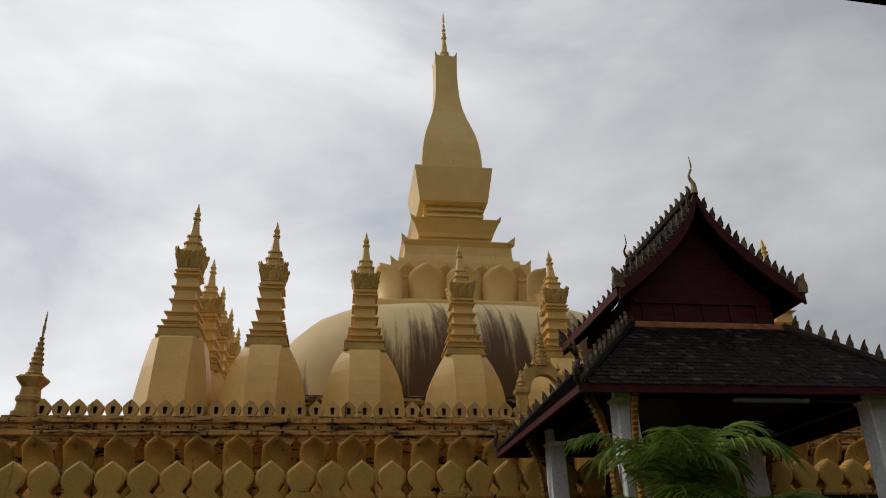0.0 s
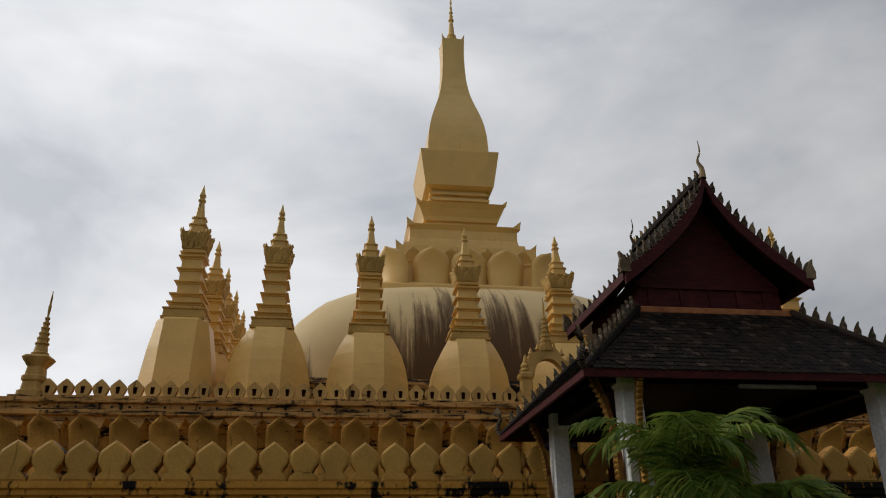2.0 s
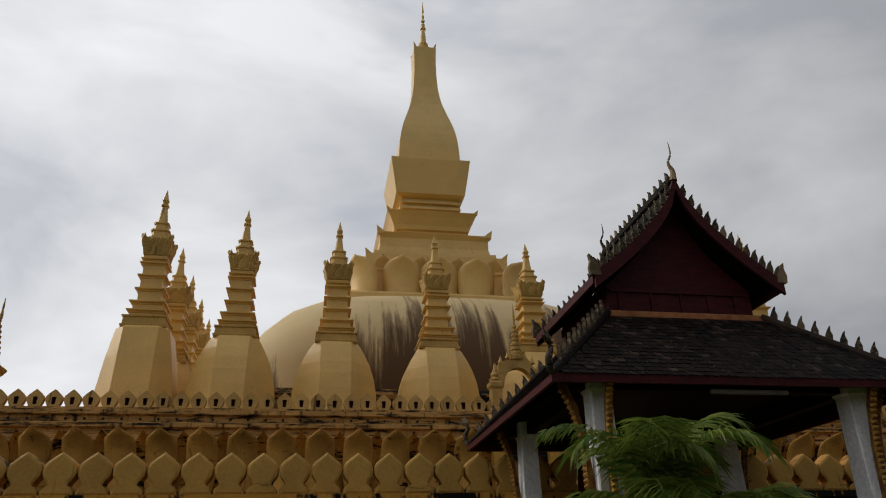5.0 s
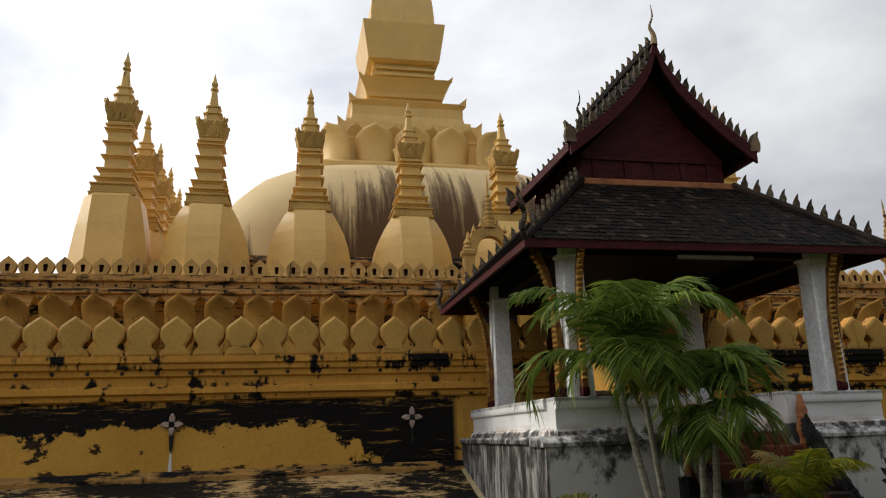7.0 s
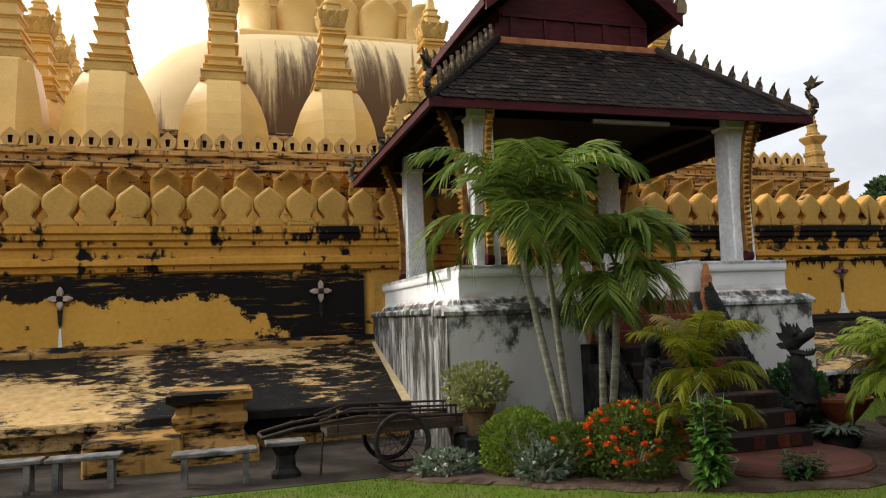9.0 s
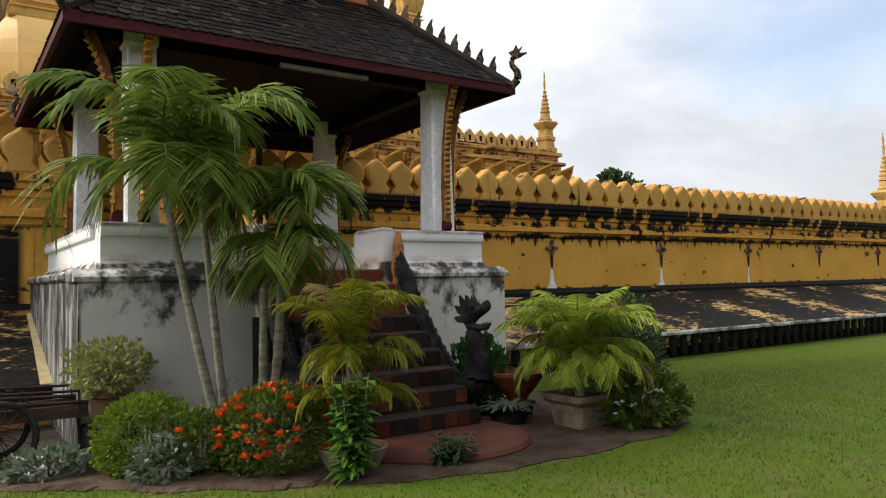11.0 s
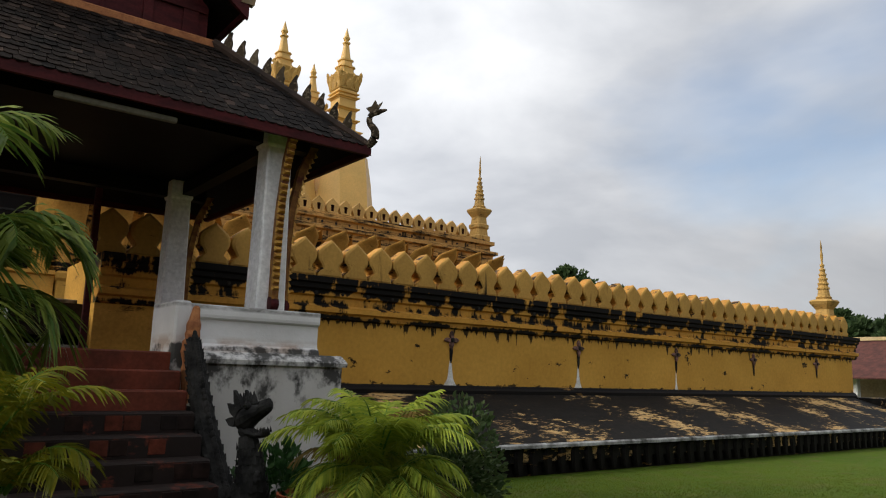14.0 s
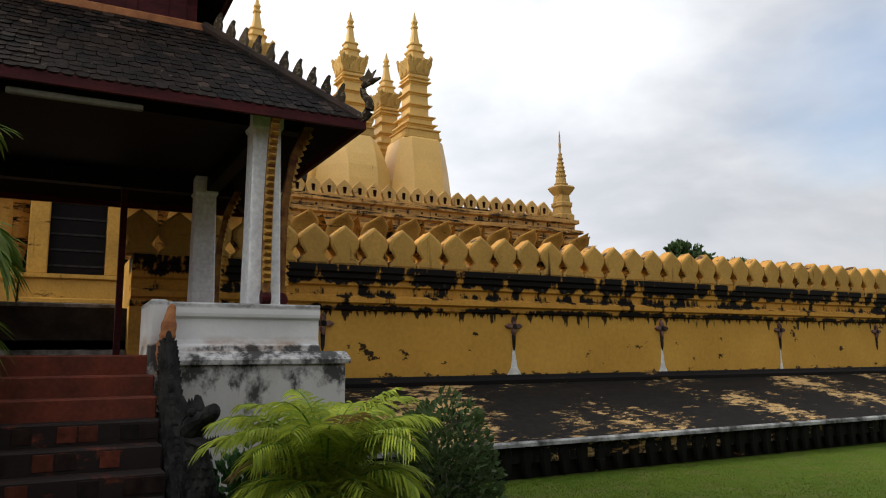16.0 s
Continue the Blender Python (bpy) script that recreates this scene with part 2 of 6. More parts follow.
def slope_paint():
    """The sloping foot of the wall: black with mould, the bare paint left in wind-blown patches."""
    m, t, b = nodes_of("slope_paint", 0.7)
    fine = noise_fac(t, 3.2, 9, 0.76, coords="World", stretch=(0.8, 1.8, 1.8), distort=0.3)
    big = noise_fac(t, 0.42, 3, coords="World")
    g = t.nodes.new("ShaderNodeNewGeometry")
    s = t.nodes.new("ShaderNodeSeparateXYZ")
    t.links.new(g.outputs["Position"], s.inputs[0])
    left = t.nodes.new("ShaderNodeMapRange")
    left.inputs["From Min"].default_value, left.inputs["From Max"].default_value = -7.6, -8.0
    left.inputs["To Max"].default_value = 0.018
    t.links.new(s.outputs["X"], left.inputs["Value"])
    near = t.nodes.new("ShaderNodeMapRange")
    near.inputs["From Min"].default_value, near.inputs["From Max"].default_value = -1.0, -4.0
    near.inputs["To Max"].default_value = 0.014
    t.links.new(s.outputs["X"], near.inputs["Value"])
    v = math_of(t, "ADD", math_of(t, "ADD", math_of(t, "MULTIPLY", fine, 0.5), math_of(t, "MULTIPLY", big, 0.5)),
                math_of(t, "ADD", left.outputs["Result"], near.outputs["Result"]))
    f = ramp(t, v, ((0.526, 0.0), (0.572, 1.0)))
    dark = mixed(t, ramp(t, noise_fac(t, 5, 6, coords="World"), ((0.35, 0.0), (0.7, 1.0))), (0.006, 0.006, 0.006), (0.016, 0.014, 0.012))
    pale = mixed(t, ramp(t, noise_fac(t, 7, 6, coords="World"), ((0.3, 0.0), (0.7, 1.0))), (0.56, 0.385, 0.175), (0.40, 0.24, 0.085))
    t.links.new(mixed(t, f, dark, pale), b.inputs["Base Color"])
    bumped(t, b, noise_fac(t, 20, 6, coords="World"), 0.35, 0.012)
    return m


def white_wash():
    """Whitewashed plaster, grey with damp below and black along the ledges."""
    m, t, b = nodes_of("white_wash", 0.75)
    col = mixed(t, ramp(t, noise_fac(t, 1.3, 6, coords="World"), ((0.35, 0.0), (0.7, 1.0))), (0.72, 0.715, 0.705), (0.58, 0.575, 0.56))
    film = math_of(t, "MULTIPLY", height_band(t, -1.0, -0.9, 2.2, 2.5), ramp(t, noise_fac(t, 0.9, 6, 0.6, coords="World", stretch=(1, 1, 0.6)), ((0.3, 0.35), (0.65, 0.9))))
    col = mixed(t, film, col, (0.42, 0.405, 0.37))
    coping = math_of(t, "MULTIPLY", height_band(t, 2.99, 3.02, 3.2, 3.3), ramp(t, noise_fac(t, 5, 7, 0.7, coords="World", stretch=(0.6, 0.6, 1)), ((0.35, 0.15), (0.6, 0.85))))
    col = mixed(t, coping, col, (0.13, 0.125, 0.11))
    rusty = math_of(t, "MULTIPLY", height_band(t, 2.40, 2.46, 2.56, 2.66), ramp(t, noise_fac(t, 2.2, 6, 0.6, coords="World", stretch=(0.7, 0.7, 1.5)), ((0.45, 0.0), (0.6, 0.65))))
    col = mixed(t, rusty, col, (0.36, 0.24, 0.16))
    ledge = height_band(t, 0.6, 2.2, 2.50, 2.62)
    f = ramp(t, math_of(t, "ADD", math_of(t, "MULTIPLY", ledge, 0.24), math_of(t, "MULTIPLY", noise_fac(t, 2.2, 9, 0.70, coords="World", stretch=(1.1, 1.1, 0.8)), 0.75)),
             ((0.565, 0.0), (0.655, 0.92)))
    col = mixed(t, f, col, (0.022, 0.022, 0.020))
    x, y, z = position_xyz(t)       # the flank beside the slope has gone black, with white runs left in it
    flank = math_of(t, "MULTIPLY", ranged(t, x, -3.60, -3.64), height_band(t, -1.0, -0.9, 2.36, 2.44))
    runs = ramp(t, noise_fac(t, 2.4, 7, 0.68, coords="World", stretch=(1, 2.0, 0.30)), ((0.44, 1.0), (0.60, 0.35)))
    col = mixed(t, math_of(t, "MULTIPLY", flank, runs), col, (0.030, 0.028, 0.024))
    low = height_band(t, -0.5, -0.4, 0.35, 1.5)
    f2 = ramp(t, math_of(t, "ADD", math_of(t, "MULTIPLY", low, 0.30), math_of(t, "MULTIPLY", noise_fac(t, 3, 7, coords="World"), 0.6)), ((0.5, 0.0), (0.66, 0.9)))
    col = mixed(t, f2, col, (0.03, 0.03, 0.027))
    t.links.new(col, b.inputs["Base Color"])
    bumped(t, b, noise_fac(t, 18, 6, coords="World"), 0.3, 0.01)
    return m


def dome_paint():
    """The great dome: pale weathered gold with long dark runs of water stain."""
    m, t, b = nodes_of("dome_paint", 0.6)
    col = mixed(t, ramp(t, noise_fac(t, 0.35, 5, coords="World"), ((0.3, 0.0), (0.7, 1.0))), (0.61, 0.465, 0.245), (0.52, 0.385, 0.195))
    x, y, z = position_xyz(t)
    wide = noise_fac(t, 0.62, 4, 0.6, coords="World", stretch=(1.0, 0.05, 0.03))
    runs = noise_fac(t, 2.6, 8, 0.72, coords="World", stretch=(1.3, 0.05, 0.05), distort=0.15)
    blur = noise_fac(t, 1.3, 7, 0.7, coords="World", stretch=(1.6, 0.4, 0.35))
    v = math_of(t, "ADD", math_of(t, "MULTIPLY", wide, 1.15), math_of(t, "ADD", math_of(t, "MULTIPLY", runs, 0.50), math_of(t, "MULTIPLY", blur, 0.30)))
    v = math_of(t, "ADD", v, math_of(t, "ADD", ranged(t, z, 17.6, 10.8, -0.27, 0.16), ranged(t, x, -8.0, -5.0, -0.30, 0.0)))
    col = mixed(t, ramp(t, v, ((0.82, 0.0), (0.895, 0.62), (0.99, 0.96))), col, (0.085, 0.046, 0.022))
    t.links.new(col, b.inputs["Base Color"])
    bumped(t, b, noise_fac(t, 6, 6, coords="World"), 0.2, 0.02)
    return m


M_GOLD = gold("gold_paint", 0.12, 0.15)
M_SIMA = gold("leaf_stone_paint", 0.10, 0.20, 0.0, per_piece=0.07, tint=(0.475, 0.275, 0.068), mottle=0.20)
# dark gold for stone sides and small petals: mould with painted gap shade
M_MOULDSHADE = gold("mould_shade_paint", 0.50, 0.45, per_piece=0.10, tint=(0.50, 0.24, 0.045))
M_CORNICE = cornice_paint()
M_CORNICE2 = gold("upper_cornice_paint", 0.62, 0.55, per_piece=0.0, tint=(0.56, 0.315, 0.10), lay=(0.5, 0.5, 3.2), soft=0.12)
M_MERLON = gold("merlon_paint", 0.10, 0.36, 0.0, tint=(0.60, 0.370, 0.125))
# band blackens the petals' feet: stain plus shadow painted behind the leaf stones
M_PETAL = gold("petal_paint", 0.16, 0.30, 0.0, band=(4.6, 4.9, 5.5, 6.3), tint=(0.66, 0.350, 0.078))
M_OLDGOLD = gold("weathered_gilding", 0.34, 0.30, 0.0, per_piece=0.05, tint=(0.52, 0.32, 0.10), lay=(1.2, 1.2, 2.4), soft=0.16)
# backing of the petals: stain, with the deep gaps' shade painted in
M_GAPSHADE = gold("gap_shade_stain_paint", 0.80, 0.6, per_piece=0.0, tint=(0.36, 0.16, 0.03), lay=(1.0, 1.0, 1.0))
M_CARVED = gold("carved_gilding", 0.12, 0.22, 0.0, per_piece=0.05, tint=(0.58, 0.36, 0.11), lay=(1.2, 1.2, 2.0), soft=0.2)
M_NICHE = plain("niche_shade_red", (0.10, 0.035, 0.020), (0.06, 0.024, 0.015), 5.0, 0.8, 0.2)
M_STUPA = gold("stupa_paint", 0.0, 0.05, 0.0, rough=0.42, per_piece=0.05, tint=(0.67, 0.415, 0.120), mottle=0.12)
M_SPIRE = gold("spire_paint", 0.0, 0.06, 0.0, rough=0.42, per_piece=0.0, tint=(0.72, 0.465, 0.160), mottle=0.10)
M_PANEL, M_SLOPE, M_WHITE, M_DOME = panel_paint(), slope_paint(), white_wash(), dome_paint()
M_LEDGE = plain("limewashed_edge", (0.42, 0.42, 0.41), (0.06, 0.06, 0.055), 3.0, 0.8, 0.3)
M_FOOT = gold("foot_paint", 0.66, 0.42, heavier=0.16, tint=(0.38, 0.21, 0.06))


def roof_tile_material(name, lichen, dark=(0.0065, 0.0055, 0.005), brown=(0.020, 0.0125, 0.009)):
    """Old clay tile gone black, each piece of its own tone, with pale lichen specks."""
    m, t, b = nodes_of(name, 0.8)
    g, oi = t.nodes.new("ShaderNodeNewGeometry"), t.nodes.new("ShaderNodeObjectInfo")
    own = math_of(t, "FRACT", math_of(t, "ADD", g.outputs["Random Per Island"], oi.outputs["Random"]), 0.0)
    col = mixed(t, ramp(t, noise_fac(t, 1.6, 6, coords="World"), ((0.35, 0.0), (0.7, 1.0))), dark, brown)
    col = mixed(t, 1.0, col, ramp(t, own, ((0.0, 0.45), (0.85, 1.15), (0.93, 2.2), (1.0, 3.4))), "MULTIPLY")
    spots = ramp(t, noise_fac(t, 16, 6, 0.7, coords="World"), ((0.62 - lichen, 0.0), (0.70 - lichen, 0.75)))
    col = mixed(t, spots, col, (0.20, 0.155, 0.105))
    t.links.new(col, b.inputs["Base Color"])
    bumped(t, b, noise_fac(t, 14, 6, coords="World"), 0.5, 0.012)
    return m


M_TILE = roof_tile_material("roof_tile", 0.0)
M_CREST = roof_tile_material("crest_stucco", 0.10, (0.030, 0.024, 0.018), (0.10, 0.072, 0.040))
M_REDWOOD = plain("dark_red_wood", (0.070, 0.012, 0.013), (0.038, 0.008, 0.009), 3.0, 0.55, 0.2, stretch=(1, 1, 4))
# timber taken down to near-black, so its colour holds the under-roof shade
M_SHADEWOOD = plain("shade_dark_timber", (0.007, 0.005, 0.004), (0.004, 0.003, 0.003), 4.0, 0.6, 0.2)
M_GILT = plain("gilt_carving", (0.56, 0.33, 0.07), (0.30, 0.14, 0.03), 9.0, 0.45, 0.5, metal=0.2)
M_BOARD = plain("tarnished_gilt_board", (0.30, 0.15, 0.035), (0.10, 0.030, 0.018), 5.0, 0.5, 0.4, metal=0.1)
M_COLUMN = plain("white_column_paint", (0.80, 0.80, 0.79), (0.70, 0.70, 0.70), 2.0, 0.6, 0.12)
M_RED = plain("red_floor_paint", (0.18, 0.044, 0.025), (0.10, 0.030, 0.019), 2.6, 0.55, 0.2)
M_LANDING = plain("worn_red_landing", (0.105, 0.036, 0.023), (0.060, 0.024, 0.017), 2.6, 0.6, 0.2)
M_STONE = plain("blackened_stone", (0.007, 0.007, 0.007), (0.032, 0.031, 0.029), 5.0, 0.85, 0.6, dist=0.02)
M_RUST = plain("weathered_terracotta", (0.40, 0.17, 0.07), (0.25, 0.10, 0.045), 6.0, 0.8, 0.4)
M_OLDSTEP = plain("worn_grey_step", (0.34, 0.32, 0.29), (0.06, 0.055, 0.05), 2.6, 0.8, 0.4)
M_CLAY = plain("terracotta_pot", (0.36, 0.10, 0.04), (0.22, 0.06, 0.03), 5.0, 0.6, 0.2)
M_OLIVEPOT = plain("olive_clay_pot", (0.15, 0.095, 0.045), (0.09, 0.055, 0.028), 5.0, 0.5, 0.2)
M_GREYPOT = plain("concrete_pot", (0.27, 0.215, 0.155), (0.14, 0.105, 0.075), 5.0, 0.8, 0.4)
M_METAL = plain("rusty_iron", (0.030, 0.026, 0.024), (0.065, 0.042, 0.028), 9.0, 0.6, 0.3, metal=0.4)
M_RUBBER = plain("tyre_rubber", (0.018, 0.018, 0.018), (0.04, 0.037, 0.034), 8.0, 0.8, 0.2)
M_PLANK = plain("weathered_plank", (0.085, 0.058, 0.038), (0.035, 0.025, 0.018), 3.0, 0.8, 0.3, stretch=(0.4, 3, 3))
M_BENCH = plain("pale_bench_slab", (0.21, 0.20, 0.185), (0.055, 0.052, 0.046), 4.0, 0.75, 0.3)
M_BARK = plain("palm_stem", (0.27, 0.25, 0.19), (0.13, 0.125, 0.085), 3.0, 0.7, 0.3, stretch=(1, 1, 6))
M_EARTH = plain("garden_soil", (0.040, 0.025, 0.017), (0.085, 0.060, 0.042), 3.0, 0.9, 0.9, dist=0.04)
M_PAVE = plain("grey_paving", (0.050, 0.041, 0.031), (0.020, 0.016, 0.013), 1.9, 0.85, 0.3)
M_ROOFRED = plain("red_brown_tile", (0.105, 0.042, 0.034), (0.06, 0.028, 0.025), 2.0, 0.8, 0.4, island=0.3, piece=0.3)
M_CREAM = plain("cream_plaster", (0.52, 0.42, 0.24), (0.44, 0.33, 0.17), 1.0, 0.75, 0.15)
M_WHITEP = plain("white_plaster", (0.72, 0.71, 0.69), (0.6, 0.59, 0.57), 1.5, 0.7, 0.1)
M_FLOWERSTONE = plain("pinkish_plaster", (0.46, 0.36, 0.31), (0.30, 0.22, 0.18), 7.0, 0.7, 0.3)
M_LAMPW = plain("lamp_cover", (0.20, 0.19, 0.15), (0.15, 0.14, 0.11), 4.0, 0.5, 0.05)
M_MOULDY = plain("mouldy_plaster", (0.26, 0.14, 0.12), (0.05, 0.032, 0.026), 8.0, 0.75, 0.3)
M_SEEP = plain("lime_bloom", (0.80, 0.80, 0.79), (0.60, 0.57, 0.50), 4.0, 0.8, 0.1)


def leaf(name, a, c, rough=0.45, back=0.35):
    m, t, b = nodes_of(name, rough)
    g = t.nodes.new("ShaderNodeNewGeometry")
    col = mixed(t, g.outputs["Random Per Island"], a, c)
    col = mixed(t, 1.0, col, ramp(t, noise_fac(t, 3.0, 3, coords="World"), ((0.3, 0.75), (0.7, 1.15))), "MULTIPLY")
    t.links.new(col, b.inputs["Base Color"])
    tr = t.nodes.new("ShaderNodeBsdfTranslucent")
    t.links.new(col, tr.inputs["Color"])
    mx = t.nodes.new("ShaderNodeMixShader")
    mx.inputs["Fac"].default_value = back
    t.links.new(b.outputs["BSDF"], mx.inputs[1])
    t.links.new(tr.outputs["BSDF"], mx.inputs[2])
    t.links.new(mx.outputs["Shader"], t.nodes["Material Output"].inputs["Surface"])
    return m


M_PALM = leaf("palm_leaflet", (0.048, 0.105, 0.016), (0.215, 0.250, 0.045), 0.38)
M_YPALM = leaf("yellow_green_leaflet", (0.21, 0.185, 0.012), (0.080, 0.110, 0.012))
M_BUSH = leaf("clipped_leaf", (0.085, 0.140, 0.014), (0.160, 0.215, 0.026))
M_IXORA = leaf("glossy_shrub_leaf", (0.055, 0.095, 0.014), (0.115, 0.150, 0.026))
M_DGREEN = leaf("dark_leaf", (0.022, 0.060, 0.018), (0.045, 0.10, 0.028))
M_LGREEN = leaf("light_leaf", (0.060, 0.150, 0.020), (0.10, 0.20, 0.035))
M_GREYL = leaf("grey_green_leaf", (0.10, 0.14, 0.085), (0.17, 0.20, 0.14))
# lightened leaf green: the haze of distance is mixed into the colour
M_TREE = leaf("hazed_tree_leaf", (0.035, 0.062, 0.024), (0.062, 0.095, 0.036))
M_ORANGE = leaf("orange_petal", (0.62, 0.060, 0.015), (0.75, 0.14, 0.02), back=0.2)
M_PINKW = leaf("white_petal", (0.70, 0.62, 0.66), (0.78, 0.76, 0.74), back=0.2)
M_YPALM2 = leaf("bushy_palm_leaflet", (0.34, 0.38, 0.045), (0.15, 0.23, 0.030))
M_GREYL2 = leaf("pale_shrub_leaf", (0.16, 0.185, 0.05), (0.28, 0.28, 0.10))
M_DGREEN2 = leaf("dull_shrub_leaf", (0.040, 0.075, 0.025), (0.085, 0.115, 0.045))
M_GRASS = leaf("grass_blade", (0.085, 0.122, 0.012), (0.135, 0.160, 0.022), 0.7)
M_DRYLEAF = leaf("dry_leaf", (0.20, 0.14, 0.04), (0.13, 0.085, 0.03))


def lawn_material():
    m, t, b = nodes_of("lawn", 0.8)
    col = mixed(t, ramp(t, noise_fac(t, 0.35, 5, coords="World"), ((0.3, 0.0), (0.7, 1.0))), (0.054, 0.098, 0.006), (0.076, 0.115, 0.009))
    col = mixed(t, ramp(t, noise_fac(t, 1.7, 6, coords="World"), ((0.50, 0.0), (0.70, 0.65))), col, (0.12, 0.105, 0.038))
    col = mixed(t, 1.0, col, ramp(t, noise_fac(t, 40, 4, coords="World"), ((0.3, 0.8), (0.7, 1.12))), "MULTIPLY")
    t.links.new(col, b.inputs["Base Color"])
    bumped(t, b, noise_fac(t, 60, 4, coords="World"), 0.8, 0.03)
    return m


M_LAWN = lawn_material()


# ---- mesh tools ----
class Shape:
    """Vertices and faces gathered into one mesh."""

    def __init__(self):
        self.v, self.f = [], []

    def add(self, verts, faces):
        n = len(self.v)
        self.v += [tuple(p) for p in verts]
        self.f += [tuple(n + i for i in face) for face in faces]
        return self

    def box(self, x0, y0, z0, x1, y1, z1, bev=0.0):
        """A box, with its upright and level edges cut by bev."""
        if not bev:
            self.add([(x, y, z) for z in (z0, z1) for x, y in ((x0, y0), (x1, y0), (x1, y1), (x0, y1))],
                     [(3, 2, 1, 0), (4, 5, 6, 7), (0, 1, 5, 4), (1, 2, 6, 5), (2, 3, 7, 6), (3, 0, 4, 7)])
            return self
        def ring(i, z):
            a, b, c, d = x0 + i, y0 + i, x1 - i, y1 - i
            return [(a + bev, b, z), (c - bev, b, z), (c, b + bev, z), (c, d - bev, z), (c - bev, d, z), (a + bev, d, z), (a, d - bev, z), (a, b + bev, z)]
        return self.loft([ring(bev, z0), ring(0, z0 + bev), ring(0, z1 - bev), ring(bev, z1)])

    def loft(self, rings, closed=True, caps=True):
        n, k = len(rings[0]), len(self.v)
        faces = []
        for r in range(len(rings) - 1):
            for i in range(n if closed else n - 1):
                j = (i + 1) % n
                faces.append((r * n + i, r * n + j, (r + 1) * n + j, (r + 1) * n + i))
        if caps:
            faces += [tuple(range(n - 1, -1, -1)), tuple(range((len(rings) - 1) * n, len(rings) * n))]
        return self.add([p for ring in rings for p in ring], faces)

    def lathe(self, prof, n=16, at=(0, 0, 0), turn=0.0):
        """prof: rows of radius, height."""
        return self.loft([[(at[0] + r * math.cos(turn + 2 * math.pi * i / n), at[1] + r * math.sin(turn + 2 * math.pi * i / n), at[2] + z) for i in range(n)] for r, z in prof])

    def squares(self, prof, at=(0, 0, 0), cut=0.0):
        """prof: rows of half width, height; a square tower with its corners cut by the share cut."""
        rings = []
        for h, z, *own in prof:
            c = h * (own[0] if own else cut)
            p = [(-h + c, -h), (h - c, -h), (h, -h + c), (h, h - c), (h - c, h), (-h + c, h), (-h, h - c), (-h, -h + c)] if own or cut else [(-h, -h), (h, -h), (h, h), (-h, h)]
            rings.append([(at[0] + x, at[1] + y, at[2] + z) for x, y in p])
        return self.loft(rings)

    def run(self, prof, x0, x1, axis="x"):
        """A moulding: the outline prof (y, z) drawn out from x0 to x1."""
        put = (lambda a, y, z: (a, y, z)) if axis == "x" else (lambda a, y, z: (y, a, z))
        return self.loft([[put(x0, y, z) for y, z in prof], [put(x1, y, z) for y, z in prof]])

    def tube(self, pts, radii, n=8):
        pts = [Vector(p) for p in pts]
        rings = []
        for i, p in enumerate(pts):
            d = (pts[min(i + 1, len(pts) - 1)] - pts[max(i - 1, 0)]).normalized()
            u = d.cross(Vector((0, 0, 1)) if abs(d.z) < 0.95 else Vector((1, 0, 0))).normalized()
            w = d.cross(u)
            r = radii[i] if hasattr(radii, "__len__") else radii
            rings.append([p + r * (math.cos(2 * math.pi * k / n) * u + math.sin(2 * math.pi * k / n) * w) for k in range(n)])
        return self.loft(rings)

    def slab(self, outline, y0, y1):
        """A flat shape with the outline (x, z), from y0 to y1."""
        return self.loft([[(x, y0, z) for x, z in outline], [(x, y1, z) for x, z in outline]])

    def moved(self, m, start=0):
        for i in range(start, len(self.v)):
            self.v[i] = tuple(m @ Vector(self.v[i]))
        return self

    def mesh(self, name, material, smooth=False):
        me = bpy.data.meshes.new(name)
        me.from_pydata(self.v, [], self.f)
        me.materials.append(material)
        if len(self.f) < 60000:
            bm = bmesh.new()
            bm.from_mesh(me)
            bmesh.ops.recalc_face_normals(bm, faces=bm.faces)
            bm.to_mesh(me)
            bm.free()
        if smooth:
            for p in me.polygons:
                p.use_smooth = True
        return me


def curve(pts, per=5):
    """Points on a smooth line through pts."""
    p = [Vector(q) for q in pts]
    out = []
    for i in range(len(p) - 1):
        a, b, c, d = p[max(i - 1, 0)], p[i], p[i + 1], p[min(i + 2, len(p) - 1)]
        for k in range(per):
            t = k / per
            out.append(0.5 * (2 * b + (c - a) * t + (2 * a - 5 * b + 4 * c - d) * t * t + (3 * b - a - 3 * c + d) * t ** 3))
    return out + [p[-1]]


def eased(vals, per=5):
    return [vals[i] + (vals[i + 1] - vals[i]) * k / per for i in range(len(vals) - 1) for k in range(per)] + [vals[-1]]


def part(name, shape, material, parent=None, label="", smooth=False, at=None, kind=""):
    data = shape if isinstance(shape, bpy.types.Mesh) else shape.mesh(name, material, smooth)
    ob = new(name, data)
    ob.parent = parent
    if at is not None:
        ob.matrix_basis = at
    return tagged(ob, label, "", "", kind)


def thing(name, label, category, at=None, group="", kind=""):
    ob = new(name)
    ob.empty_display_size = 0.2
    if at is not None:
        ob.matrix_basis = at
    return tagged(ob, label, category, group, kind)


# ---- ground ----
def ground_z(x, y):
    """The lawn rises a little away from the wall."""
    f = min(1.0, max(0.0, (-5.0 - y) / 4.0))
    return 0.2 * f * f * (3 - 2 * f)


def ground_sheet():
    s = Shape()
    ys = [-900, -40, -12, -9, -8.5, -8, -7.5, -7, -6.5, -6, -5.5, -5, 0, 900]
    s.loft([[(-900, y, ground_z(0, y)), (900, y, ground_z(0, y))] for y in ys], closed=False, caps=False)
    tagged(part("ground", s, M_LAWN), "mown green lawn round the monument", "lawn", kind="structure")


ground_sheet()

HALF = 33.4         # half the wall's length
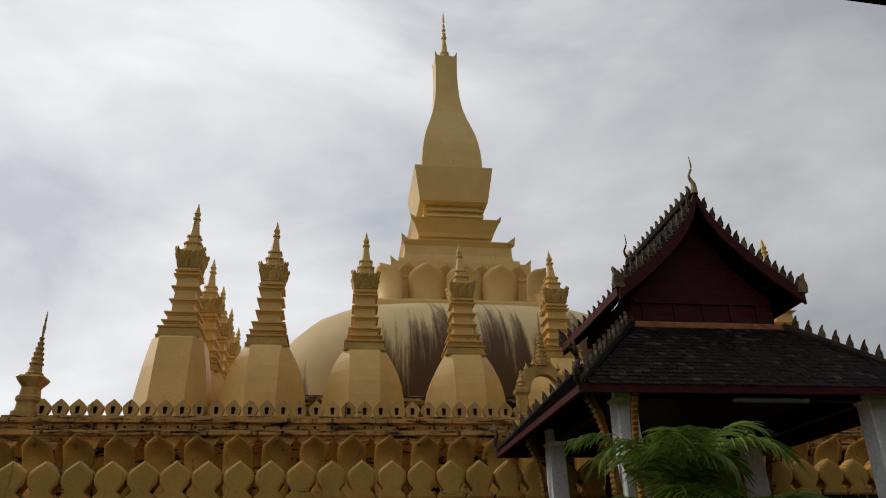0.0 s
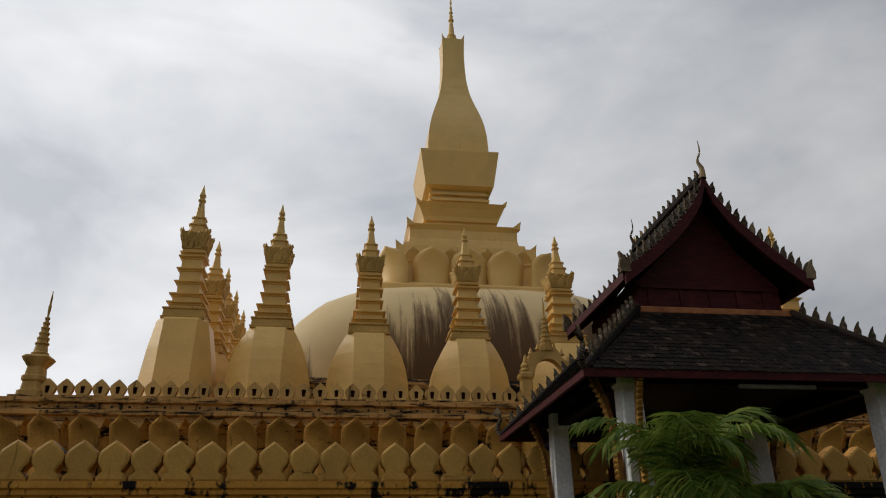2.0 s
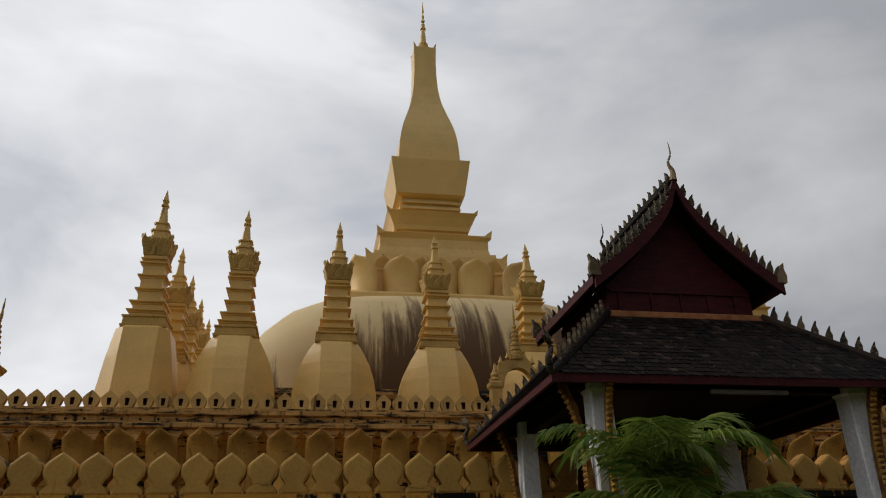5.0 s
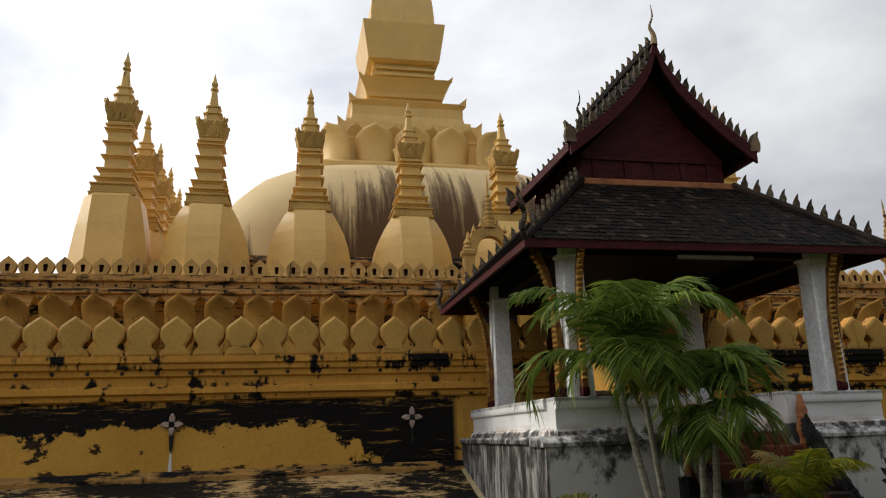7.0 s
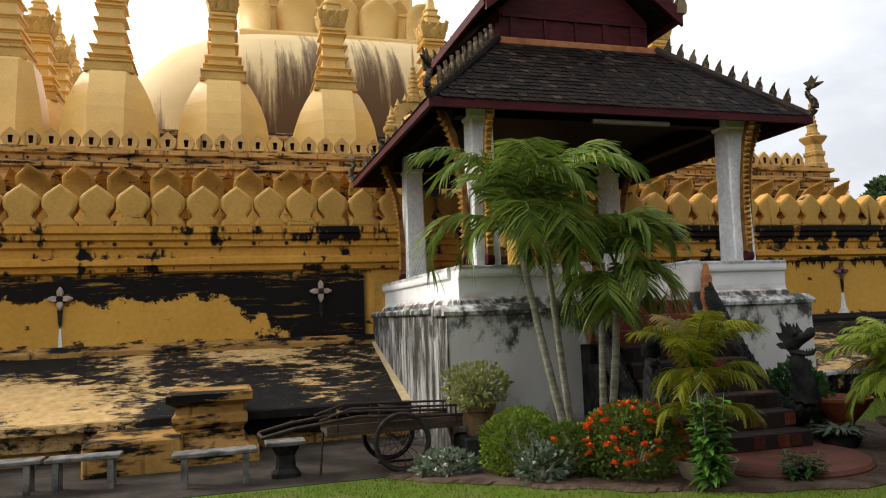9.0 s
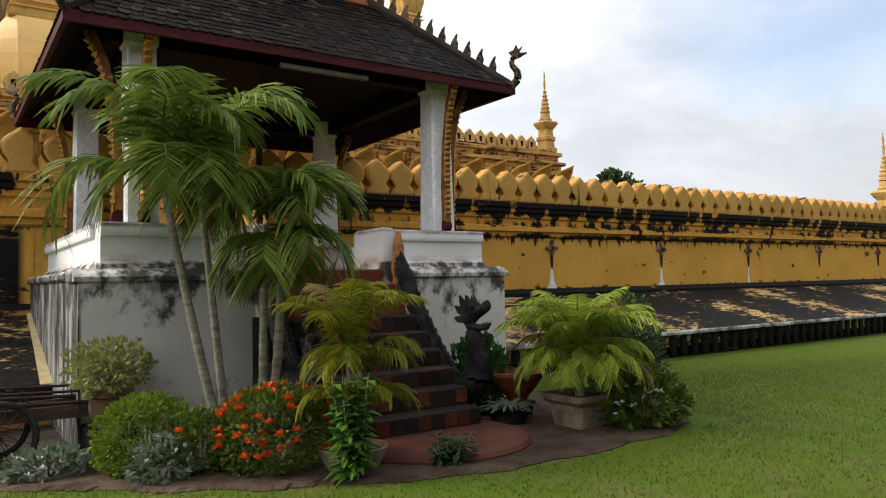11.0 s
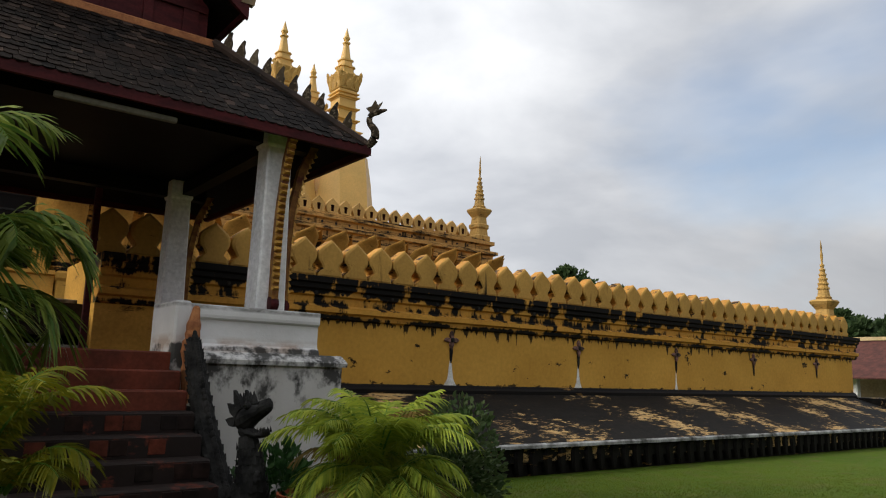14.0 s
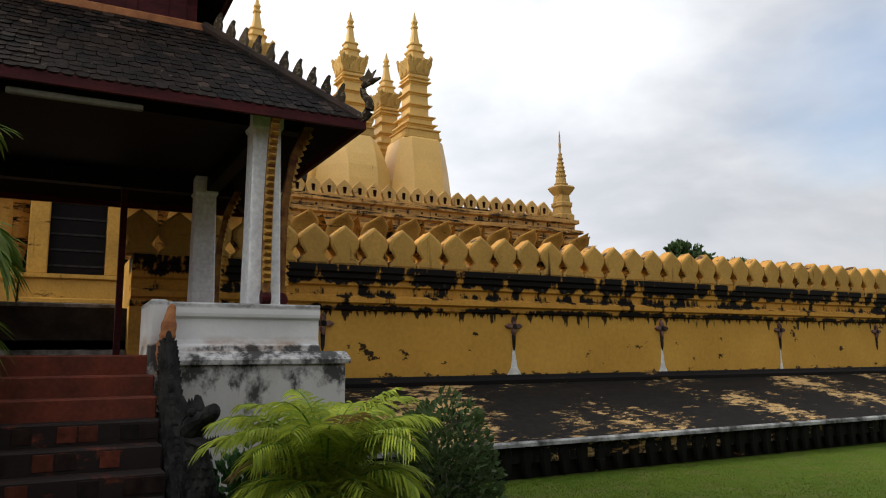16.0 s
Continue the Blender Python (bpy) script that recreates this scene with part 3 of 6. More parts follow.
END_L, END_R = -3.6, 3.3    # where the wall meets the pavilion's plinth


# ---- outer wall ----
def wall_profile():
    """The cornice, as rows of y, z, from the panel's top to the foot of the leaf stones."""
    return [(0.0, 3.42), (-0.10, 3.46), (-0.10, 3.56), (-0.20, 3.60), (-0.20, 3.72), (-0.08, 3.78), (-0.08, 3.95), (-0.16, 3.99),
            (-0.16, 4.10), (-0.24, 4.14), (-0.24, 4.24), (-0.30, 4.28), (-0.30, 4.42), (0.55, 4.42), (0.55, 3.42)]


def leaf_stone():
    """A leaf-shaped boundary stone with waisted foot, ridged down its face."""
    half = [(0.335, 0.0), (0.335, 0.10), (0.300, 0.145), (0.222, 0.215), (0.250, 0.30), (0.322, 0.40), (0.345, 0.51), (0.335, 0.605), (0.285, 0.695), (0.15, 0.81), (0.0, 0.925)]
    half = half[:1] + [(p.x, p.z) for p in curve([(x, 0, z) for x, z in half[1:]], 2)]
    outline = half + [(-x, z) for x, z in half[-2::-1]]
    s = Shape()
    s.loft([[(x, 0.26, z) for x, z in outline], [(x, -0.05, z) for x, z in outline], [(x * 0.95, -0.075, 0.01 + z * 0.97) for x, z in outline], [(x * 0.78, -0.100, 0.06 + z * 0.86) for x, z in outline]])
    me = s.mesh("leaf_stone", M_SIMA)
    me.materials.append(M_MOULDSHADE)
    # side faces go dark: mouldy tops, and the gaps' shadow put into colour
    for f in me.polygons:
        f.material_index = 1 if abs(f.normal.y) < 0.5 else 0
    return me


def flower_bracket():
    """A four-petalled plaster flower on a stalk, with a drain hole below."""
    petals = Shape()
    for k in range(4):
        a = k * math.pi / 2 + math.pi / 2
        c, d = math.cos(a), math.sin(a)
        ring = [(0.03, -0.025), (0.08, -0.058), (0.15, -0.066), (0.21, -0.040), (0.255, 0.0), (0.21, 0.040), (0.15, 0.066), (0.08, 0.058), (0.03, 0.025)]
        petals.loft([[(u * c - w * d, y, u * d + w * c) for u, w in [(u * q, w * q) for u, w in ring]] for q, y in ((1.0, 0.0), (1.0, -0.045), (0.8, -0.075))])
    heart = Shape().lathe([(0.075, 0), (0.075, 0.07), (0.03, 0.10)], 12).moved(pose(0, 0, 0, 90))
    return petals, heart.mesh("heart", M_STONE)


def outer_wall():
    wall = thing("wall_south", "long yellow enclosure wall stained black with mould under its cornice", "wall", kind="structure")
    for x0, x1 in ((-HALF, END_L), (END_R, HALF)):
        part("panel", Shape().box(x0, 0, 1.9, x1, 0.5, 3.42), M_PANEL, wall)
        part("cornice", Shape().run(wall_profile(), x0 - (0.3 if x0 < -30 else 0), x1 + (0.3 if x1 > 30 else 0)), M_CORNICE, wall, "moulded cornice streaked black")
        part("skirting", Shape().run([(-0.16, 1.66), (-0.16, 1.80), (-0.10, 1.86), (-0.06, 1.93), (0.3, 1.93), (0.3, 1.66)], x0, x1), M_FOOT, wall)
        part("slope", Shape().run([(-3.42, 0.74), (-0.12, 1.72), (0.4, 1.72), (0.4, 0.3), (-3.30, 0.3), (-3.30, 0.70)], x0 - (3.3 if x0 < -30 else 0), x1 + (3.3 if x1 > 30 else 0)),
             M_SLOPE, wall, "sloping foot blackened with mould")
        part("plinth_wall", Shape().box(x0 - (3 if x0 < -30 else 0), -3.22, -0.2, x1 + (3 if x1 > 30 else 0), -2.9, 0.62), M_FOOT, wall)
    part("lip", Shape().run([(-3.50, 0.635), (-3.50, 0.70), (-3.46, 0.735), (-3.2, 0.735), (-3.2, 0.635)], END_R + 0.1, HALF + 3.4), M_LEDGE, wall, "whitewashed lip of the slope")
    part("lip", Shape().run([(-3.50, 0.60), (-3.48, 0.73), (-3.2, 0.735), (-3.2, 0.60)], -HALF - 3, END_L - 0.1), M_SLOPE, wall)
    part("slope_edge", Shape().loft([[(END_L - 0.22 + 0.1 * q, y, z), (END_L + 0.12, y, z), (END_L + 0.12, y, z + 0.05), (END_L - 0.22 + 0.1 * q, y, z + 0.05)] for q, y, z in ((0, -3.48, 0.70), (0.5, -2.0, 1.15), (1, -0.14, 1.71), (1, -0.02, 1.9))]), M_CREAM, wall, "bare yellow edge of the slope")
    # returns of the wall on both flanks
    for sgn in (-1, 1):
        x = sgn * HALF
        part("flank", Shape().box(min(x, x - sgn * 0.5), 0.5, 0.3, max(x, x - sgn * 0.5), 62, 4.42), M_PANEL, wall)
        part("flank_foot", Shape().run([(x + sgn * 3.42, 0.74), (x + sgn * 0.1, 1.72), (x - sgn * 0.3, 1.72), (x - sgn * 0.3, -0.2), (x + sgn * 3.3, -0.2)], -3.3, 62, "y"), M_SLOPE, wall)
    return wall


wall_south = outer_wall()


def wall_terrace():
    """The paved ledge behind the wall, up to the second storey's foot."""
    s = Shape().box(-HALF + 0.4, 0.5, 0.3, HALF - 0.4, 62, 3.4)
    tagged(part("terrace_floor", s, M_PAVE), "paved terrace behind the outer wall", "terrace", kind="structure")


wall_terrace()


def corner_pinnacle(at, size=1.0):
    """A corner post with a ringed spire."""
    ob = thing("corner_pinnacle", "gilded ringed spire on a moulded corner post", "spire", Matrix.Translation(at) @ Matrix.Diagonal((size * 0.76, size * 0.76, size, 1)), "corner spires")
    part("post", Shape().squares([(0.62, 0), (0.62, 0.25), (0.50, 0.30), (0.46, 0.62), (0.54, 0.70), (0.54, 0.86), (0.44, 0.92), (0.40, 1.25), (0.62, 1.50), (0.70, 1.62), (0.62, 1.70), (0.40, 1.74)], cut=0.25), M_OLDGOLD, ob)
    prof = [(0.42, 1.74), (0.46, 1.84), (0.36, 1.90), (0.30, 2.20)]
    z = 2.20
    for k in range(6):
        r = 0.36 - 0.045 * k
        prof += [(r, z + 0.02), (r, z + 0.09), (r - 0.075, z + 0.12), (r - 0.08, z + 0.21)]
        z += 0.22
    part("ringed_spire", Shape().lathe(prof + [(0.07, z + 0.1), (0.085, z + 0.35), (0.05, z + 0.5), (0.055, z + 0.72), (0.012, z + 1.05)], 12), M_OLDGOLD, ob, smooth=False)
    return ob


corner_pinnacle((HALF - 1.35, 0.45, 4.42), 0.98)
corner_pinnacle((-HALF + 1.2, 0.45, 4.42), 0.98)


# ---- second storey ----
T2 = 20.1           # half its width, at the balustrade
T2Y = CY - T2       # its front


def petal(w, h, out, tip, point=2.0, foot=0.80, belly=0.22, ridge=2.0, curl=3.2):
    """A lotus petal standing up and curling outwards at its tip; local -y is outwards."""
    rows, cols = 12, 7
    s = Shape()
    grid = []
    for r in range(rows):
        f = r / (rows - 1)
        wide = w * (foot + (1 - foot) * math.sin(f / 0.55 * math.pi / 2) ** 1.5) if f < 0.55 else w * max(0.03, 1 - ((f - 0.55) / 0.45) ** point) ** 0.5
        lean = -out * (0.15 * f + 0.85 * f ** curl)
        line = []
        for c in range(cols):
            u = 2 * c / (cols - 1) - 1
            line.append((u * wide / 2, lean - belly * w * (1 - abs(u) ** ridge) * (1 - 0.5 * f), h * f + (tip * (1 - abs(u)) if f > 0.7 else 0)))
        grid.append(line)
    front = [p for line in grid for p in line]
    back = [(x * 0.94, y + 0.13, z - 0.02) for x, y, z in front]
    n = len(front)
    faces = []
    for r in range(rows - 1):
        for c in range(cols - 1):
            a = r * cols + c
            faces += [(a, a + 1, a + cols + 1, a + cols), (n + a, n + a + cols, n + a + cols + 1, n + a + 1)]
    edge = [r * cols for r in range(rows)] + [(rows - 1) * cols + c for c in range(1, cols)] + [r * cols + cols - 1 for r in range(rows - 2, -1, -1)]
    faces += [(edge[i], edge[i + 1], n + edge[i + 1], n + edge[i]) for i in range(len(edge) - 1)]
    return s.add(front + back, faces)


def merlon():
    """A pointed battlement with a slot through it."""
    half = [(0.20, 0.0), (0.20, 0.07), (0.255, 0.17), (0.295, 0.31), (0.275, 0.42), (0.14, 0.56), (0.0, 0.68)]
    outer = half + [(-x, z) for x, z in half[-2::-1]]
    hole = [(0.055, 0.12), (0.06, 0.13), (0.068, 0.22), (0.078, 0.32), (0.082, 0.38), (0.06, 0.39), (0.0, 0.40)]
    inner = hole + [(-x, z) for x, z in hole[-2::-1]]
    n = len(outer)
    verts = [(x, y, z) for y in (-0.10, 0.10) for ring in (outer, inner) for x, z in ring]
    faces = []
    for i in range(n - 1):
        j = i + 1
        faces += [(i, j, n + j, n + i), (2 * n + i, 3 * n + i, 3 * n + j, 2 * n + j), (i, 2 * n + i, 2 * n + j, j), (n + i, n + j, 3 * n + j, 3 * n + i)]
    faces += [(n - 1, 0, n, 2 * n - 1), (3 * n - 1, 4 * n - 1, 3 * n, 2 * n), (0, n - 1, 3 * n - 1, 2 * n), (n, 3 * n, 4 * n - 1, 2 * n - 1)]
    me = Shape().add(verts, faces + [tuple(range(3 * n, 4 * n))]).mesh("merlon", M_MERLON)
    me.materials.append(M_NICHE)
    # recess faces get a dark red that holds the niche's shade
    for f in me.polygons:
        if f.vertices[0] >= 3 * n and len(f.vertices) == n or all(abs(me.vertices[i].co.x) < 0.09 and 0.1 < me.vertices[i].co.z < 0.41 for i in f.vertices):
            f.material_index = 1
    return me


def second_storey():
    st = thing("second_storey", "square second storey with lotus petals and stained mouldings", "terrace", kind="structure")
    # the mouldings, outline as half width and height
    prof = [(T2 + 0.9, 3.4), (T2 + 0.9, 4.3), (T2 + 0.5, 4.5), (T2 + 0.55, 7.15), (T2 + 0.75, 7.35), (T2 + 0.75, 7.55), (T2 + 0.45, 7.62), (T2 + 0.45, 7.82), (T2 + 0.62, 7.88), (T2 + 0.62, 8.02),
            (T2 + 0.35, 8.10), (T2 + 0.35, 8.30), (T2 + 0.50, 8.36), (T2 + 0.50, 8.52), (T2 + 0.22, 8.58), (T2 + 0.22, 8.66), (T2 - 0.6, 8.68)]
    part("storey_foot", Shape().squares(prof[:4] + [(T2 + 0.3, 7.151)], (0, CY, 0)), M_GAPSHADE, st, "wall behind the petals, blackened by stain and painted gap shade")
    part("storey_wall", Shape().squares([(T2 + 0.3, 7.152)] + [(T2 + 0.55, 7.152)] + prof[4:], (0, CY, 0)), M_CORNICE2, st, "stained mouldings of the storey")
    return st


second = second_storey()


# ---- small stupas on the second storey ----
def small_stupa(corner=False):
    st = thing("small_stupa", "gold-painted small stupa with moulded tower and lotus capital", "stupa", None, "small stupas round the dome")
    if corner:
        body = [(1.70, 0.0, 0.54), (1.56, 1.5, 0.52), (1.38, 2.8, 0.46), (1.14, 4.02, 0.36), (0.98, 4.15, 0.28)]
    else:
        body = [(h, z, 1 - min(0.68, 0.66 * h) / h) for h, z in ((1.90, 0.0), (1.90, 0.9), (1.85, 1.7), (1.74, 2.4), (1.56, 3.0), (1.34, 3.5), (1.10, 3.95), (0.98, 4.12))]
    part("bell", Shape().squares(body), M_STUPA, st, "faceted bell-shaped body")
    part("pedestal", Shape().squares([(0.95, 4.10), (0.97, 4.22), (0.90, 4.25), (0.88, 4.52), (0.94, 4.56), (0.94, 4.62), (0.80, 4.63)]), M_CARVED, st, "weathered square block on the bell")
    z = 4.60
    tower = [(0.74, z)]
    for a, h in ((0.80, 0.34), (0.74, 0.40), (0.62, 0.62), (0.60, 0.62), (0.58, 0.60), (0.55, 0.20)):
        tower += [(a - 0.12, z + 0.01), (a - 0.12, z + h - 0.18), (a - 0.08, z + h - 0.15), (a - 0.07, z + h - 0.11), (a + 0.03, z + h - 0.07), (a + 0.035, z + h - 0.015), (a - 0.05, z + h - 0.01), (a - 0.10, z + h)]
        z += h
    tower += [(0.50, z + 0.03), (0.50, z + 0.12)]
    z += 0.10
    part("tower", Shape().squares(tower), M_STUPA, st, "tower of stacked mouldings")
    cap = Shape().squares([(0.50, z), (0.55, z + 0.06), (0.52, z + 0.12), (0.55, z + 0.5), (0.63, z + 0.82), (0.60, z + 0.86), (0.48, z + 0.88)])
    part("capital", cap, M_CARVED, st, "flared square lotus capital")
    carving = Shape()
    for u, w, lo, hi in ((-0.42, 0.20, 0.10, 0.78), (0.42, 0.20, 0.10, 0.78), (0.0, 0.24, 0.06, 0.62), (-0.21, 0.17, 0.34, 0.88), (0.21, 0.17, 0.34, 0.88), (-0.56, 0.13, 0.40, 1.02), (0.56, 0.13, 0.40, 1.02)):
        lean = lambda f: 0.54 + 0.15 * f * f
        rim = [(-0.5, 0.0), (-0.9, 0.4), (-0.7, 0.7), (0.0, 1.0), (0.7, 0.7), (0.9, 0.4), (0.5, 0.0)]
        carving.loft([[(lean(lo + (hi - lo) * g) + d, u + w * c * q, z + lo + (hi - lo) * (0.5 + (g - 0.5) * q)) for c, g in rim] for d, q in ((-0.06, 1.0), (0.012, 1.0), (0.045, 0.55))])
    relief = carving.mesh("leaf_carving", M_CARVED)
    for k in range(4):
        part("leaf_carving", relief, None, st, at=Matrix.Rotation(k * math.pi / 2, 4, "Z"))
    z += 0.88
    part("finial", Shape().squares([(0.46, z), (0.46, z + 0.10), (0.37, z + 0.13), (0.37, z + 0.36), (0.43, z + 0.40), (0.43, z + 0.46), (0.31, z + 0.49), (0.29, z + 0.74), (0.34, z + 0.78), (0.34, z + 0.84), (0.22, z + 0.88),
                                    (0.17, z + 1.25), (0.12, z + 1.70), (0.17, z + 1.75), (0.17, z + 1.82), (0.09, z + 1.88), (0.15, z + 2.06), (0.09, z + 2.24), (0.012, z + 2.62)], cut=0.3), M_STUPA, st)
    return st, z + 2.62


S_FRONT = ((-15.35, 20.35), (-11.4, 19.5), (-6.92, 19.1), (-2.15, 18.65), (2.6, 18.4), (7.0, 18.6), (11.45, 18.86), (14.85, 19.6))
ST_Y = CY - 15.4


def stupas():
    a, ha = small_stupa()
    b, hb = small_stupa(True)
    spots = [(x, ST_Y, top) for x, top in S_FRONT]
    side = [ST_Y + 3.85 * k for k in range(1, 8)]
    spots += [(sx * 15.0, y, 19.0) for y in side for sx in (-1, 1)]
    spots += [(x, ST_Y + 30.8, top) for x, top in S_FRONT]
    used = set()
    for x, y, top in spots:
        cor = abs(x) > 14.0 and (y == ST_Y or y > ST_Y + 30)
        src, h = (b, hb) if cor else (a, ha)
        k = (top - 8.68) / h
        m = Matrix.Translation((x, y, 8.68)) @ Matrix.Diagonal((1, 1, k, 1))
        if src in used:
            ob = copy_thing(src, m)
            ob.matrix_basis = m
        else:
            used.add(src)
            src.matrix_basis = m


stupas()


# ---- great stupa ----
def rounded(h, z, power, n=40):
    ring = []
    for i in range(n):
        a = 2 * math.pi * (i + 0.5) / n
        c, d = math.cos(a), math.sin(a)
        r = h / (abs(c) ** power + abs(d) ** power) ** (1 / power)
        ring.append((r * c, CY + r * d, z))
    return ring


def great_stupa():
    g = thing("great_stupa", "tall gold-painted stupa with square bulbous spire above a lotus", "stupa", Matrix.Translation((XP, 0, 0)))
    dome = [(12.9, 8.6), (12.8, 11.0), (12.5, 13.0), (12.0, 14.6), (11.2, 15.8), (10.2, 16.9), (8.9, 17.75), (7.4, 18.35), (5.2, 18.8)]
    part("dome", Shape().loft([rounded(h, z, 4.0, 56) for h, z in dome]), M_DOME, g, "weathered dome with dark water runs", smooth=True)
    part("dome_foot", Shape().squares([(13.4, 8.6), (13.4, 10.9), (13.2, 11.2), (12.6, 11.3)], (0, CY, 0)), M_FOOT, g, "dark stained foot of the dome")
    part("lotus_base", Shape().squares([(5.75, 18.5), (5.85, 18.75), (5.85, 19.1), (5.6, 19.3), (4.9, 19.4), (4.9, 21.2), (4.7, 21.4)], (0, CY, 0)), M_SPIRE, g)
    big, small = petal(2.50, 2.46, 0.70, 0.05, 2.4, 0.92, 0.20).mesh("lotus_petal", M_SPIRE, True), petal(1.5, 2.62, 0.80, 0.06, 2.0, 0.85, 0.08).mesh("lotus_petal", M_SPIRE, True)
    for k in range(4):
        turn = Matrix.Translation((0, CY, 0)) @ Matrix.Rotation(k * math.pi / 2, 4, "Z")
        for x in (-2.45, 0.0, 2.45):
            part("lotus_petal", big, None, g, at=turn @ Matrix.Translation((x, -5.0, 19.25)))
        for x in (-3.68, -1.22, 1.22, 3.68):
            part("lotus_petal", small, None, g, at=turn @ Matrix.Translation((x, -4.62, 19.25)))
        part("lotus_petal", big, None, g, at=turn @ Matrix.Translation((-4.9, -4.9, 19.25)) @ Matrix.Rotation(-math.pi / 4, 4, "Z"))
    tiers = [(5.0, 21.0), (5.0, 21.6), (4.75, 21.65), (4.75, 22.3), (4.5, 22.4), (4.2, 22.45), (4.15, 22.8), (3.85, 22.85), (3.75, 23.3), (3.75, 23.95), (3.95, 24.3), (3.6, 24.22), (3.0, 24.3), (2.75, 24.4)]
    part("stepped_base", Shape().squares(tiers, (0, CY, 0)), M_SPIRE, g, "stepped square base")
    neck = [(2.5, 24.4), (2.42, 24.75), (2.6, 24.8), (2.5, 25.15), (2.68, 25.2), (2.75, 25.5), (3.0, 26.05), (3.22, 26.42), (3.0, 26.4), (2.55, 26.45), (2.40, 26.6), (2.40, 26.78), (2.12, 26.82), (2.05, 27.05), (2.22, 27.10), (2.22, 27.28), (1.95, 27.32), (1.95, 27.56),
            (2.18, 27.60), (2.18, 27.74), (2.02, 27.78), (2.02, 27.98), (2.30, 28.06), (2.52, 28.2), (2.92, 30.85), (2.92, 30.95), (2.3, 30.98)]
    part("throne", Shape().squares(neck, (0, CY, 0)), M_SPIRE, g, "flared square throne below the bulb")
    bulb = [(2.30, 30.96), (2.28, 31.8), (2.22, 32.8), (2.10, 33.7), (1.94, 34.5), (1.72, 35.3), (1.46, 36.2), (1.25, 37.0), (1.10, 37.8), (0.98, 38.8), (0.91, 40.0), (0.88, 41.4), (0.92, 42.9), (0.84, 42.95), (0.66, 43.1), (0.45, 43.2)]
    part("bulb", Shape().squares(bulb, (0, CY, 0)), M_SPIRE, g, "square bottle-shaped bulb")
    pin = [(0.50, 43.0), (0.46, 43.2), (0.56, 43.25), (0.56, 43.4), (0.40, 43.45), (0.46, 43.6), (0.34, 43.7), (0.40, 43.85), (0.28, 44.0), (0.22, 44.8), (0.14, 45.4), (0.24, 45.5), (0.24, 45.62), (0.12, 45.7), (0.18, 46.0), (0.08, 46.2),
           (0.17, 46.35), (0.17, 46.45), (0.07, 46.6), (0.13, 46.85), (0.04, 47.2), (0.10, 47.4), (0.01, 48.6)]
    part("pinnacle", Shape().lathe(pin, 12, (0, CY, 0)), M_SPIRE, g, "slender gilt pinnacle")
    for sx in (-1, 1):
        for sy in (-1, 1):
            x, y = sx * 0.9, CY + sy * 0.9
            horn = Shape().loft([[(x - 0.22 * sx, y, 42.9), (x, y, 42.85), (x, y - 0.22 * sy, 42.9), (x - 0.22 * sx, y - 0.22 * sy, 42.9)], [(x + 0.06 * sx, y + 0.06 * sy, 43.4)] * 4], caps=False)
            part("corner_horn", horn, M_SPIRE, g)
            for w, z, up in ((3.95, 24.20, 0.55), (3.22, 26.36, 0.32), (4.75, 22.25, 0.40)):
                x, y = sx * w, CY + sy * w
                q = up * 1.1
                part("corner_horn", Shape().loft([[(x - q * sx, y, z), (x, y, z - 0.06), (x, y - q * sy, z), (x - q * sx, y - q * sy, z)], [(x + 0.06 * sx, y + 0.06 * sy, z + up)] * 4], caps=False), M_SPIRE, g)


great_stupa()


# ---- pavilion ----
def hook(size=1.0):
    """A flame-shaped crest piece, in the x-z plane."""
    out = [(-0.07, 0), (0.07, 0), (0.085, 0.10), (0.06, 0.20), (0.075, 0.29), (0.04, 0.26), (0.0, 0.20), (-0.045, 0.12)]
    return Shape().slab([(x * size, z * size) for x, z in out], -0.035 * size, 0.035 * size)


PY0, PY1 = -5.65, -0.05         # the plinth's front and back, at the parapet
EY0, EY1, EX, EZ = -6.1, 1.0, 3.64, 5.66     # the lower eaves
GX, GY0, GY1 = 1.78, -4.22, -0.92           # the gabled upper storey


